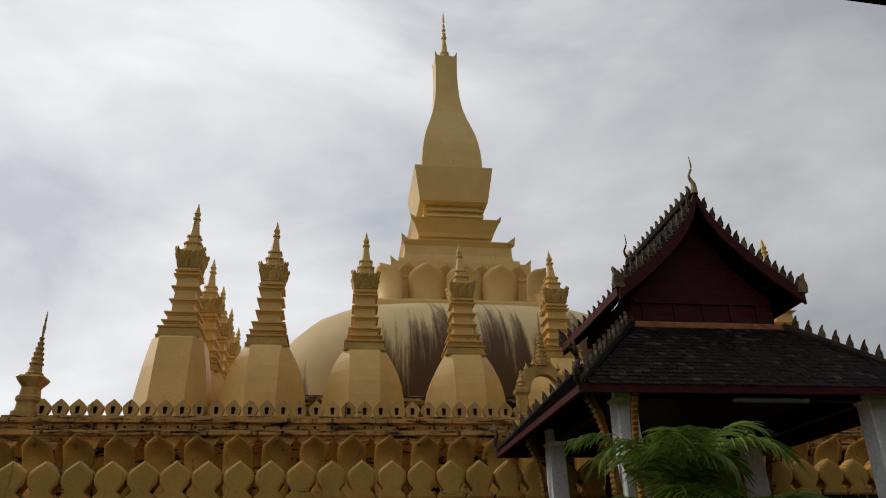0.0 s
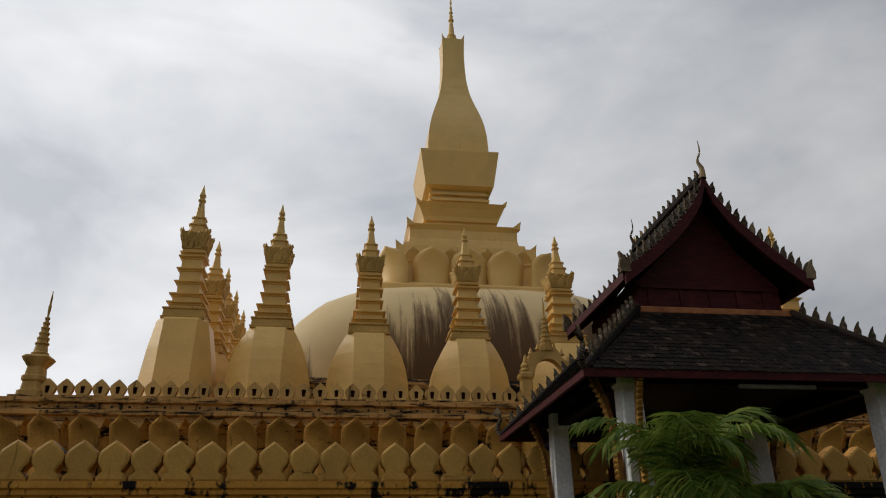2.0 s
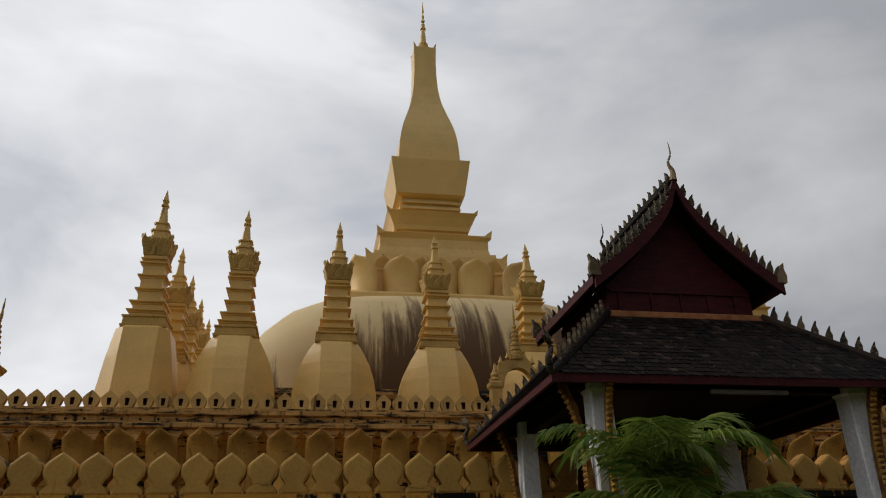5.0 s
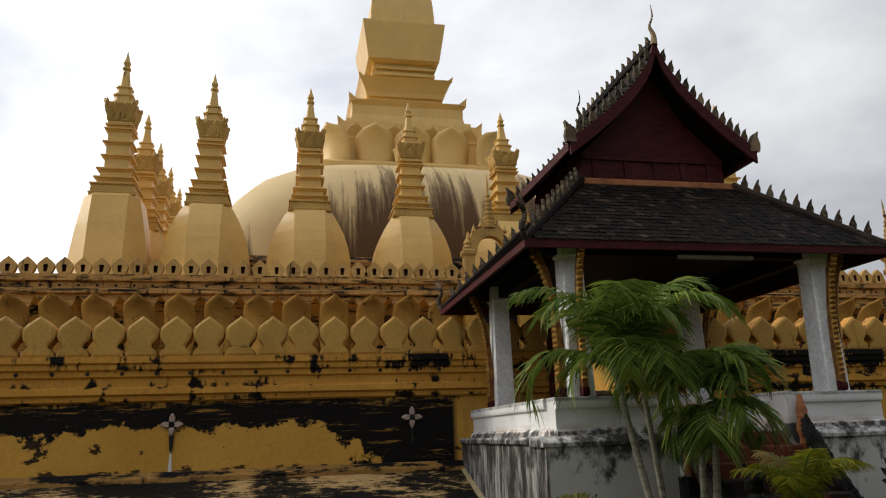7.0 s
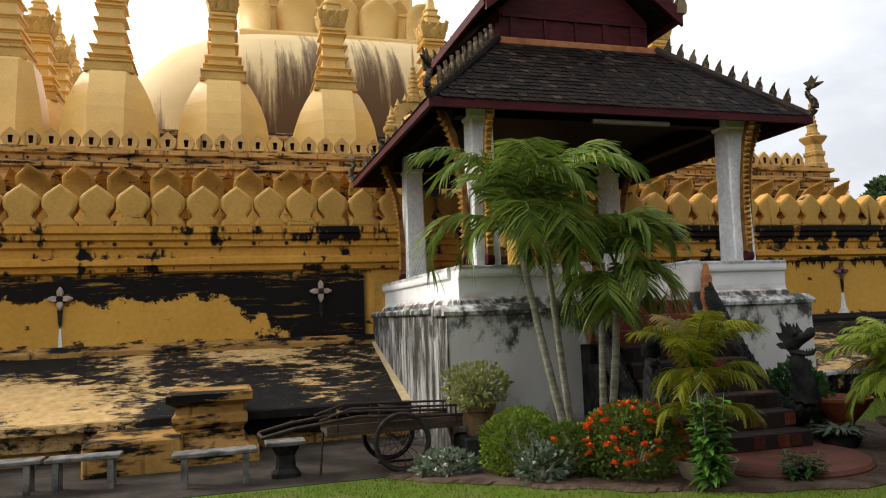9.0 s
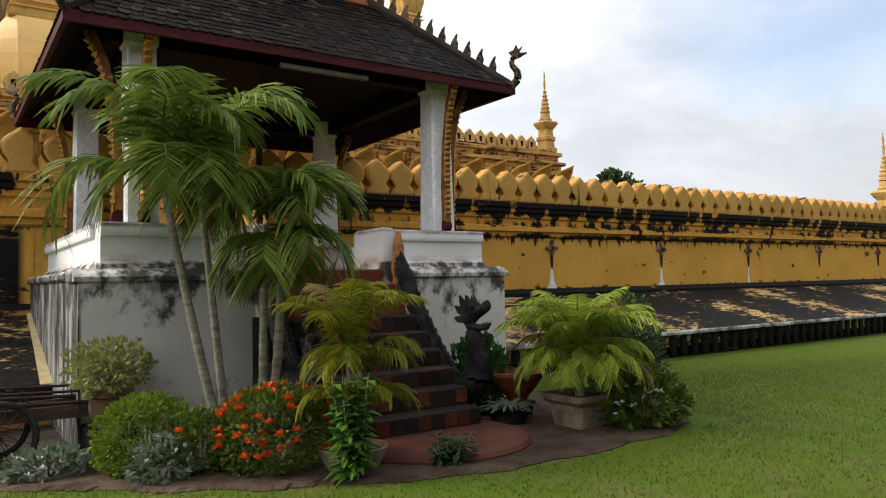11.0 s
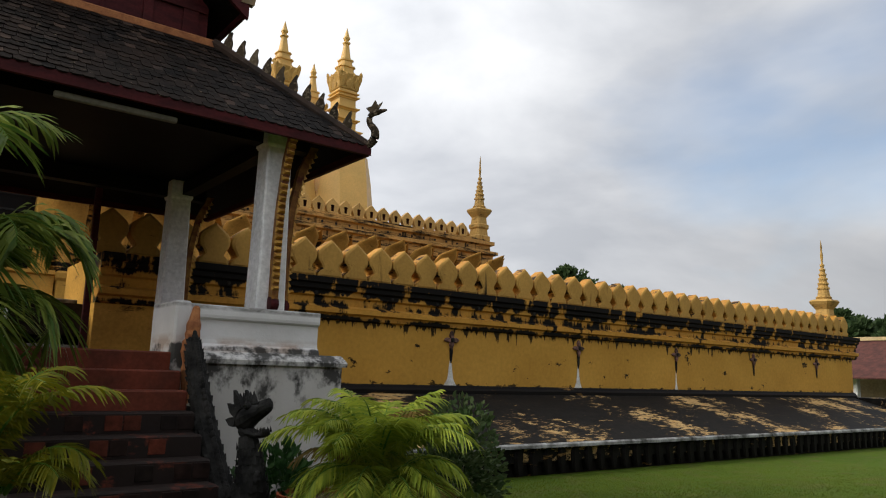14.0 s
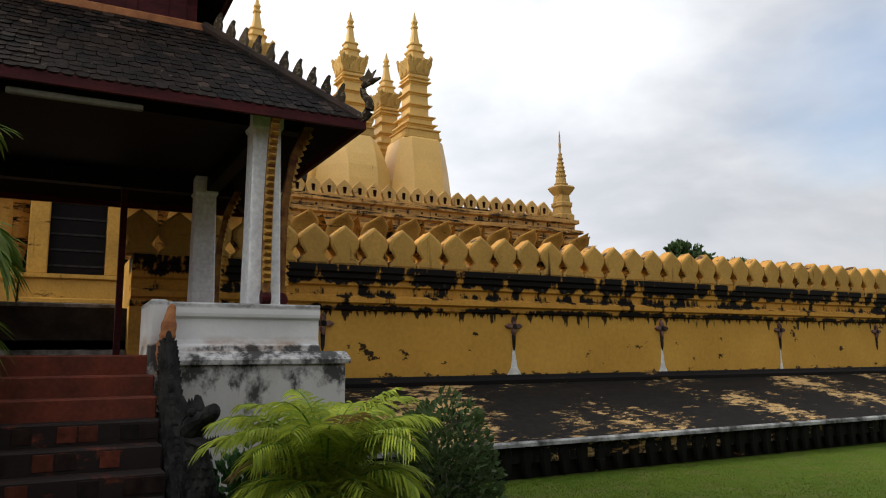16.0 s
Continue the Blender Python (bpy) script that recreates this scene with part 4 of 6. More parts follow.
def pavilion_plinth():
    p = thing("pavilion_plinth", "whitewashed pavilion plinth with moulded parapet, mouldy below", "plinth", kind="structure")
    s = Shape()
    for x0, x1 in ((XP - 3.48, XP - 1.02), (XP + 1.02, XP + 3.48)):
        s.box(x0, -5.95, -0.1, x1, -5.0, 2.30)
    s.box(XP - 3.48, -5.0, -0.1, XP + 3.48, 0.0, 2.30)
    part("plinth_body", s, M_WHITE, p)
    for x0, x1 in ((XP - 3.54, XP - 1.02), (XP + 1.02, XP + 3.54)):
        part("ledge", Shape().run([(-6.0, 2.27), (-6.01, 2.33), (-5.95, 2.37), (-5.80, 2.44), (-5.28, 2.44), (-5.28, 2.27)], x0, x1), M_WHITE, p, "weathered ledge")
    for x0, x1 in ((XP - 3.54, XP - 3.02), (XP + 3.02, XP + 3.54)):
        part("ledge", Shape().box(x0, -5.28, 2.29, x1, 0.0, 2.42, 0.03), M_WHITE, p, "weathered ledge")
    def rail(x, d):
        """The parapet's outline with its face at x."""
        return [(x - d * 0.10, 2.40), (x - d * 0.06, 2.50), (x - d * 0.01, 2.54), (x, 2.60), (x, 2.86), (x - d * 0.05, 2.89), (x - d * 0.06, 2.93), (x - d * 0.06, 3.05), (x - d * 0.04, 3.07), (x + d * 0.42, 3.07), (x + d * 0.42, 2.40)]
    for x0, x1 in ((XP - 3.18, XP - 0.97), (XP + 0.97, XP + 3.18)):
        part("parapet", Shape().run(rail(-5.69, 1), x0, x1), M_WHITE, p, "moulded white parapet")
    for d, x in ((1, XP - 3.18), (-1, XP + 3.18)):
        part("parapet", Shape().run(rail(x, d), -5.27, 0.0, "y"), M_WHITE, p, "moulded white parapet")
    for sx in (-1, 1):      # end blocks beside the stair
        x = XP + sx * 0.94
        part("stair_cheek", Shape().box(min(x, x + sx * 0.22), -6.02, 1.6, max(x, x + sx * 0.22), -5.0, 3.075, 0.03), M_WHITE, p)
    floor = Shape().box(XP - 3.0, -5.72, 2.30, XP + 3.0, 0.6, 2.40)
    tagged(part("pavilion_floor", floor, M_RED), "red painted pavilion floor", "floor", kind="structure")


def stair():
    st = thing("entrance_stair", "brick-red stair worn black, on a round landing", "stair", kind="structure")
    n = 9
    for k in range(n):
        y0 = -8.45 + 0.31 * k
        z = 0.28 + (2.40 - 0.28) * (k + 1) / n
        part("step", Shape().box(XP - 1.0, y0, 0.1 if k == 0 else z - 0.36, XP + 1.0, y0 + 0.64 if k < n - 1 else -5.6, z, 0.02), M_STEP if k < n - 3 else M_RED, st)
    tile = Shape().box(-0.092, -0.008, 0.0, 0.092, 0.004, 0.165, 0.004).mesh("riser_tile", M_RISER)
    for k in range(n - 3):
        z0 = 0.28 + 2.12 * k / n
        for j in range(10):
            if (j * 7 + k * 5) % 11 < 6:
                part("riser_tile", tile, None, st, at=Matrix.Translation((XP - 0.9 + 0.2 * j, -8.45 + 0.31 * k - 0.002, z0 + 0.035)))
    part("landing", Shape().lathe([(1.20, 0.0), (1.20, 0.26), (1.16, 0.30), (0.0, 0.30)], 48, (-0.12, -8.70, 0)), M_LANDING, st, "round red landing")
    return st


def step_paint():
    m, t, b = nodes_of("step_paint", 0.65)
    col = mixed(t, ramp(t, noise_fac(t, 2.6, 5, coords="World"), ((0.35, 0.0), (0.7, 1.0))), (0.20, 0.048, 0.027), (0.12, 0.034, 0.020))
    f = ramp(t, noise_fac(t, 3.3, 8, 0.7, coords="World", stretch=(0.8, 0.6, 1.2)), ((0.30, 0.0), (0.42, 0.97)))
    t.links.new(mixed(t, f, col, (0.016, 0.014, 0.013)), b.inputs["Base Color"])
    bumped(t, b, noise_fac(t, 20, 6, coords="World"), 0.4, 0.012)
    return m


M_STEP = step_paint()


def riser_paint():
    m, t, b = nodes_of("riser_tile_paint", 0.6)
    oi = t.nodes.new("ShaderNodeObjectInfo")
    col = ramp(t, oi.outputs["Random"], ((0.0, (0.016, 0.012, 0.011)), (0.42, (0.03, 0.016, 0.013)), (0.5, (0.075, 0.024, 0.015)), (1.0, (0.15, 0.038, 0.022))))
    col = mixed(t, 1.0, col, ramp(t, noise_fac(t, 9, 6, coords="World"), ((0.3, 0.4), (0.7, 1.1))), "MULTIPLY")
    t.links.new(col, b.inputs["Base Color"])
    return m


M_RISER = riser_paint()


def column(x, y, z0=3.07, z1=5.95, w=0.23):
    c = thing("column", "square white-painted masonry column", "column", Matrix.Translation((x, y, 0)), "pavilion columns")
    part("shaft", Shape().squares([(w, z0), (w, z0 + 0.02), (w * 0.93, z0 + 1.0), (w * 0.86, z1 - 0.6), (w * 0.84, z1)], cut=0.12), M_COLUMN, c)
    part("capital", Shape().squares([(w * 0.86, z1 - 0.40), (w * 0.96, z1 - 0.36), (w * 0.96, z1 - 0.04), (w * 0.9, z1 - 0.02)]), M_COLUMN, c)
    return c


def bracket(x, y, turn):
    """A carved eave bracket: a slim board leaning out from the column's foot to the eave, with gilt scales and a curled foot."""
    b = thing("eave_bracket", "carved and gilded wooden eave bracket leaning out", "bracket", pose(x, y, 0, 0, 0, turn), "eave brackets")
    pts = [(0.30, 3.10), (0.36, 3.18), (0.34, 3.9), (0.38, 4.6), (0.50, 5.2), (0.72, 5.72), (0.58, 5.72), (0.40, 5.3), (0.27, 4.6), (0.22, 3.9), (0.20, 3.2)]
    part("board", Shape().slab(pts, -0.05, 0.05), M_BOARD, b, "tarnished gilt board")
    g = Shape()
    for k in range(24):
        f = k / 23
        z = 3.35 + 2.2 * f
        x0 = 0.345 + 0.02 * f + 0.30 * f ** 4
        g.add([(x0 - 0.01, -0.062, z), (x0 + 0.055, -0.03, z + 0.03), (x0 + 0.055, 0.03, z + 0.03), (x0 - 0.01, 0.062, z), (x0 - 0.01, -0.062, z + 0.085), (x0 - 0.01, 0.062, z + 0.085)],
              [(0, 1, 2, 3), (0, 4, 1), (1, 4, 5, 2), (2, 5, 3), (0, 3, 5, 4)])
    part("gilt_edge", g, M_GILT, b, "gilded scale edging")
    part("curl", Shape().lathe([(0.0, -0.07), (0.10, -0.06), (0.11, 0), (0.10, 0.06), (0.0, 0.07)], 14).moved(pose(0.28, 0, 3.16, 90)), M_REDWOOD, b)
    return b


def gable_line(f):
    """The concave upper roof, from ridge (0) to eave (1): half width and height."""
    return 2.10 * f, 10.55 - 2.40 * f ** 0.64


def pavilion_roof():
    r = thing("pavilion_roof", "dark tiled double roof with flame-shaped crests and red gable", "roof")
    # timber frame under the lower eaves
    fr = Shape()
    for y in (-5.3, -0.6):
        fr.box(XP - 3.0, y - 0.12, 5.62, XP + 3.0, y + 0.12, 5.92)
    for x in (XP - 2.55, XP + 2.55):
        fr.box(x - 0.12, -5.3, 5.64, x + 0.12, -0.4, 5.90)
    part("beams", fr, M_SHADEWOOD, r)
    # boards under the skirt roof: four sloping sheets
    lo = [(XP - EX, EY0, EZ), (XP + EX, EY0, EZ), (XP + EX, EY1, EZ), (XP - EX, EY1, EZ)]
    hi = [(XP - GX + 0.1, GY0 + 0.1, 7.42), (XP + GX - 0.1, GY0 + 0.1, 7.42), (XP + GX - 0.1, GY1 - 0.1, 7.42), (XP - GX + 0.1, GY1 - 0.1, 7.42)]
    sk = Shape()
    up = lambda ps, d: [(x, y, z + d) for x, y, z in ps]
    sk.loft([lo, up(lo, 0.05), up(hi, 0.05), hi, lo], caps=False)
    part("skirt_boarding", sk, M_SHADEWOOD, r)
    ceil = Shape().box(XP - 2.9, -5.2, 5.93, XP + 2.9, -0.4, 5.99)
    part("ceiling_boards", ceil, M_SHADEWOOD, r)
    fas = Shape()
    for x0, y0, x1, y1 in ((XP - EX - 0.05, EY0 - 0.05, XP + EX + 0.05, EY0 + 0.02), (XP - EX - 0.05, EY1 - 0.02, XP + EX + 0.05, EY1 + 0.05),
                           (XP - EX - 0.05, EY0 + 0.02, XP - EX + 0.02, EY1 - 0.02), (XP + EX - 0.02, EY0 + 0.02, XP + EX + 0.05, EY1 - 0.02)):
        fas.box(x0, y0, EZ - 0.10, x1, y1, EZ + 0.05)
    part("fascia", fas, M_REDWOOD, r, "dark red eaves board")
    # upper storey walls with plank joints
    part("gable_wall", Shape().slab([(XP - GX + 0.15, 7.2), (XP + GX - 0.15, 7.2), (XP + GX - 0.15, 8.15), (XP + 0.8, 8.95), (XP, 10.3), (XP - 0.8, 8.95), (XP - GX + 0.15, 8.15)], GY0 + 0.12, GY0 + 0.22), M_REDWOOD, r, "dark red boarded gable")
    part("gable_wall", Shape().slab([(XP - GX + 0.15, 7.2), (XP + GX - 0.15, 7.2), (XP + GX - 0.15, 8.15), (XP + 0.8, 8.95), (XP, 10.3), (XP - 0.8, 8.95), (XP - GX + 0.15, 8.15)], GY1 - 0.22, GY1 - 0.12), M_REDWOOD, r)
    for sx in (-1, 1):
        x = XP + sx * (GX - 0.2)
        part("side_wall", Shape().box(x - 0.05, GY0 + 0.22, 7.2, x + 0.05, GY1 - 0.22, 8.25), M_REDWOOD, r)
    bat = Shape()
    for k in range(-2, 3):
        bat.box(XP + k * 0.62 - 0.025, GY0 + 0.085, 7.36, XP + k * 0.72 + 0.025, GY0 + 0.13, 8.05)
    bat.box(XP - GX + 0.2, GY0 + 0.07, 8.02, XP + GX - 0.2, GY0 + 0.13, 8.10)
    part("battens", bat, M_REDWOOD, r)
    part("gilt_band", Shape().box(XP - GX + 0.02, GY0 - 0.06, 7.40, XP + GX - 0.02, GY0 + 0.12, 7.56, 0.03), M_RUST, r, "ochre band above the lower roof")
    for sx in (-1, 1):
        x = XP + sx * GX
        part("gilt_band", Shape().box(min(x, x - sx * 0.1), GY0 + 0.12, 7.38, max(x, x - sx * 0.1), GY1, 7.50, 0.02), M_RUST, r)
    # upper roof sheets and barge boards
    for sx in (-1, 1):
        rows = [gable_line(k / 14) for k in range(15)]
        part("upper_roof", Shape().loft([[(XP + sx * w, GY0 - 0.45, z), (XP + sx * w, GY1 + 0.45, z), (XP + sx * w, GY1 + 0.45, z - 0.07), (XP + sx * w, GY0 - 0.45, z - 0.07)] for w, z in rows]), M_TILE, r, "tiled upper roof")
        for y in (GY0 - 0.47, GY1 + 0.40):
            part("barge_board", Shape().loft([[(XP + sx * w, y, z + 0.06), (XP + sx * w, y + 0.07, z + 0.06), (XP + sx * w, y + 0.07, z - 0.26), (XP + sx * w, y, z - 0.26)] for w, z in rows]), M_REDWOOD, r)
        part("upper_fascia", Shape().box(*sorted((XP + sx * rows[-1][0] - 0.03, XP + sx * rows[-1][0] + 0.03))[:1], GY0 - 0.4, rows[-1][1] - 0.16, XP + sx * rows[-1][0] + 0.03, GY1 + 0.4, rows[-1][1] + 0.02), M_REDWOOD, r)
    crest = hook().mesh("crest_flame", M_CREST)
    crest_gilt = hook(0.85).mesh("crest_flame", M_CREST)
    for y in (GY0 - 0.43, GY1 + 0.43):
        for sx in (-1, 1):
            for k in range(1, 14):
                w, z = gable_line(k / 13.6)
                part("crest_flame", crest, None, r, at=Matrix.Translation((XP + sx * w, y, z + 0.04)) @ Matrix.Diagonal((sx, 1, 1, 1)))
            w, z = gable_line(1.0)
            part("gable_end_flame", hook(1.6), M_CREST, r, at=Matrix.Translation((XP + sx * (w - 0.03), y, z)) @ Matrix.Diagonal((sx, 1, 1, 1)))
        fin = Shape().tube(curve([(0, 0, 0), (0.02, 0, 0.25), (-0.05, 0, 0.45), (0.04, 0, 0.70), (0.03, 0, 1.0)]), eased([0.09, 0.055, 0.032, 0.022, 0.005]), 8)
        part("ridge_finial", fin, M_CREST, r, at=Matrix.Translation((XP, y, 10.5)))
    part("ridge", Shape().box(XP - 0.09, GY0 - 0.4, 10.46, XP + 0.09, GY1 + 0.4, 10.64, 0.03), M_TILE, r)
    for k in range(13):
        part("crest_flame", crest_gilt, None, r, at=Matrix.Translation((XP, GY0 - 0.2 + k * 0.30, 10.62)) @ Matrix.Rotation(math.pi / 2, 4, "Z"))
    # hips with crests and serpent ends
    for sx in (-1, 1):
        for a, b in (((XP + sx * (GX - 0.05), GY0, 7.52), (XP + sx * EX, EY0, EZ + 0.06)), ((XP + sx * (GX - 0.05), GY1, 7.52), (XP + sx * EX, EY1, EZ + 0.06))):
            a, b = Vector(a), Vector(b)
            part("hip", Shape().tube([a, a.lerp(b, 0.5), b], 0.085, 8), M_TILE, r)
            away = math.atan2((b - a).y, (b - a).x)
            for k in range(1, 11):
                p = a.lerp(b, k / 11.5)
                part("crest_flame", crest, None, r, at=Matrix.Translation(p + Vector((0, 0, 0.05))) @ Matrix.Rotation(away, 4, "Z"))
            sn = Shape().tube(curve([(-0.35, 0, 0.02), (-0.05, 0, -0.02), (0.14, 0, 0.14), (0.15, 0, 0.34), (0.03, 0, 0.52), (0.05, 0, 0.68), (0.20, 0, 0.75), (0.40, 0, 0.80)]), eased([0.07, 0.09, 0.10, 0.085, 0.065, 0.065, 0.07, 0.015]), 8)
            sn.slab([(0.04, 0.72), (0.20, 0.78), (0.30, 0.98), (0.20, 0.90), (0.14, 1.02), (0.06, 0.88), (-0.06, 0.84)], -0.02, 0.02)
            part("serpent_end", sn, M_CREST, r, "upturned serpent-headed hip end", at=Matrix.Translation(b) @ Matrix.Rotation(away, 4, "Z") @ Matrix.Scale(0.74, 4))
    part("strip_lamp", Shape().box(XP - 0.75, -5.98, 5.44, XP + 0.75, -5.90, 5.52, 0.015), M_LAMPW, r, "unlit strip lamp below the eave")
    return r


pavilion_plinth()
stair()
for cx in (XP - 2.62, XP + 2.43):
    for cy in (-5.38, -0.75):
        column(cx, cy)
for cx, d in ((XP - 2.62, -1), (XP + 2.43, 1)):
    for cy in (-5.38, -0.75):
        bracket(cx, cy, 0 if d > 0 else 180)
    bracket(cx, -5.38, -90)
pavilion_roof()
for dx in (-1.25, 1.0):
    tagged(part("door_post", Shape().box(XP + dx - 0.06, -0.42, 2.40, XP + dx + 0.06, -0.30, 5.95, 0.01), M_REDWOOD), "slim dark red wooden post at the passage", "post")


# ---- cloister behind the camera ----
def cloister():
    c = thing("cloister", "cloister with tiled roof and dark eaves behind the lawn", "building", pose(-8, -17.0, 0, 0, 0, 3.1) @ Matrix.Translation((8, 16.86, 0)))
    part("roof", Shape().run([(-16.90, 4.03), (-16.90, 4.13), (-23.0, 7.4), (-29.2, 4.12), (-29.2, 4.02), (-23.0, 7.25)], -40, 30), M_ROOFRED, c)
    part("eaves_board", Shape().box(-40, -16.94, 3.98, 30, -16.88, 4.15), M_SHADEWOOD, c, "dark eaves board")
    part("rear_wall", Shape().box(-40, -26.3, -0.1, 30, -26.0, 5.6), M_CREAM, c)
    for k in range(18):
        x = -38.5 + 4 * k
        part("pillar", Shape().squares([(0.2, 0), (0.2, 4.0)], (x, -19.6, 0), 0.15), M_WHITEP, c)
    part("cloister_floor", Shape().box(-40, -26.0, -0.1, 30, -19.2, 0.15), M_PAVE, c)


cloister()


# ---- pieces of the storey and the wall ----
def storey_pieces():
    # small petals wear the darker paint, which colours in their shadow between big ones
    w_big, w_small = petal(1.06, 2.66, 1.10, 0.05, 8.0, 0.56, 0.32, 1.7, 6.0).mesh("lotus_petal", M_PETAL, True), petal(0.60, 2.68, 0.85, 0.05, 6.0, 0.34, 0.38, 1.4, 6.0).mesh("lotus_petal", M_MOULDSHADE, False)
    mer = merlon()
    # near-black disc in place of a drain hole's shaded inside
    hole = Shape().lathe([(0.05, 0.0), (0.05, 0.02), (0.02, 0.025)], 10).moved(pose(0, 0, 0, 90)).mesh("drain_hole", M_RUBBER)
    for face in range(4):
        turn = Matrix.Translation((0, CY, 0)) @ Matrix.Rotation(face * math.pi / 2, 4, "Z")
        if face == 2:
            continue
        n = 30
        for k in range(n):
            x = (k + 0.5 - n / 2) * 1.36
            if face == 0 and abs(x) < 1.5:
                continue
            part("lotus_petal", w_big, None, second, at=turn @ Matrix.Translation((x, -T2 - 0.92, 4.9)))
            part("lotus_petal", w_small, None, second, at=turn @ Matrix.Translation((x + 0.68, -T2 - 0.50, 4.9)))
        n = 61
        for k in range(n):
            x = (k + 0.5 - n / 2) * 0.635
            part("merlon", mer, None, second, at=turn @ Matrix.Translation((x, -T2 + 0.12, 8.66)))
            part("drain_hole", hole, None, second, at=turn @ Matrix.Translation((x, -T2 - 0.345, 8.20)))


def wall_pieces():
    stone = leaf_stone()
    n = round(2 * HALF / 0.714)
    for k in range(n + 1):
        x = -HALF + 0.3 + 0.714 * k
        if -1.35 < x < 1.15 or x > HALF - 0.4:
            continue
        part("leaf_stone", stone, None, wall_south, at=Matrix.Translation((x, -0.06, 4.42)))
    relief = Shape().loft([[(0.15 * q * x, y, 0.03 + 0.56 * z) for x, z in ((-0.5, 0), (0.5, 0), (0.8, 0.35), (1.0, 0.7), (0.7, 0.95), (0, 1), (-0.7, 0.95), (-1.0, 0.7), (-0.8, 0.35))] for q, y in ((1.0, 0.0), (0.95, -0.10), (0.6, -0.16))]).mesh("leaf_relief", M_FOOT)
    for k in range(70):
        part("leaf_relief", relief, None, wall_south, at=Matrix.Translation((END_R + 0.6 + 0.46 * k, -3.22, 0.02)))
    # no real opening: a black disc paints the dark inside of each hole
    hole = Shape().lathe([(0.045, 0.0), (0.045, 0.02), (0.02, 0.025)], 10).moved(pose(0, 0, 0, 90)).mesh("drain_hole", M_RUBBER)
    for k in range(n + 1):
        x = -HALF + 0.3 + 0.714 * (k + 0.5)
        if not END_L < x < END_R and x < HALF - 0.5:
            part("drain_hole", hole, None, wall_south, at=Matrix.Translation((x, -0.152, 4.05)))
    shape, heart = flower_bracket()
    petals, dark_petals = shape.mesh("petals", M_FLOWERSTONE), shape.mesh("petals", M_MOULDY)
    for k in range(-6, 7):
        if k == 0:
            continue
        b = thing("flower_ornament", "pinkish plaster four-petalled flower with a drain spout" if k < 0 else "mould-darkened plaster four-petalled flower with a drain spout", "ornament", Matrix.Translation((*{-2: (-10.24, -0.01, 2.93), -1: (-4.85, -0.01, 2.95)}.get(k, (5.0 * k, -0.01, 3.13)),)), "flower ornaments on the wall")
        part("petals", petals if k < 0 else dark_petals, None, b)
        part("heart", heart, None, b)
        if k in (2, 3, 4, -2):
            q = {2: 1.0, 3: 0.8, 4: 0.4, -2: 0.45}[k]
            part("lime_run", Shape().slab([(-0.22 * q, -1.22), (0.22 * q, -1.22), (0.10 * q, -1.02), (0.05 * q, -0.7), (0.012, -0.45), (-0.012, -0.45), (-0.05 * q, -0.7), (-0.09 * q, -1.02)], 0.002, 0.006), M_SEEP, b, "pale lime run below the spout")
        part("stalk", Shape().slab([(-0.05, -0.22), (0.05, -0.22), (0.035, -0.50), (0.0, -0.62), (-0.035, -0.50)], -0.03, 0.0), M_STONE, b)


for px in (-T2 + 0.45, T2 + 0.12):
    corner_pinnacle((px, T2Y + 0.25, 8.6), 0.94)
wall_pieces()
storey_pieces()


# ---- plants ----
def frond(s, base, azim, rise, length, leaflets, leaf_len, droop, rng, wide=0.045, vee=0.30):
    """One pinnate palm leaf: adds the leaflets to s and returns the points of its midrib."""
    d = Vector((math.cos(azim), math.sin(azim), 0))
    side = Vector((-d.y, d.x, 0))
    pts, n = [], 12
    for i in range(n + 1):
        f = i / n
        ang = rise - droop * f ** 1.6
        step = length / n
        pts.append(Vector(base) if i == 0 else pts[-1] + step * (d * math.cos(ang) + Vector((0, 0, 1)) * math.sin(ang)))
    for k in range(leaflets):
        f = 0.14 + 0.86 * (k + 0.5) / leaflets
        i = min(n - 1, int(f * n))
        p = pts[i].lerp(pts[i + 1], f * n - i)
        along = (pts[i + 1] - pts[i]).normalized()
        up = side.cross(along).normalized()
        up = up if up.z > 0 else -up
        ll = leaf_len * (0.50 + 0.70 * math.sin(math.pi * min(1, f * 0.86 + 0.08))) * rng.uniform(0.85, 1.12)
        for sg in (-1, 1):
            out = (side * sg * 0.85 + along * (0.35 + 0.45 * f) + up * vee * rng.uniform(0.4, 0.9)).normalized()
            sag = rng.uniform(0.30, 0.85) * ll
            q = [p + out * ll * g - Vector((0, 0, sag * g * g)) for g in (0.0, 0.38, 0.72, 1.0)]
            w = (along * 0.8 + up * 0.2) * wide * 0.5
            s.add([q[0] - w * 0.4, q[0] + w * 0.4, q[1] + w, q[1] - w, q[2] + w * 0.75, q[2] - w * 0.75, q[3]], [(0, 1, 2, 3), (3, 2, 4, 5), (5, 4, 6)])
    return pts


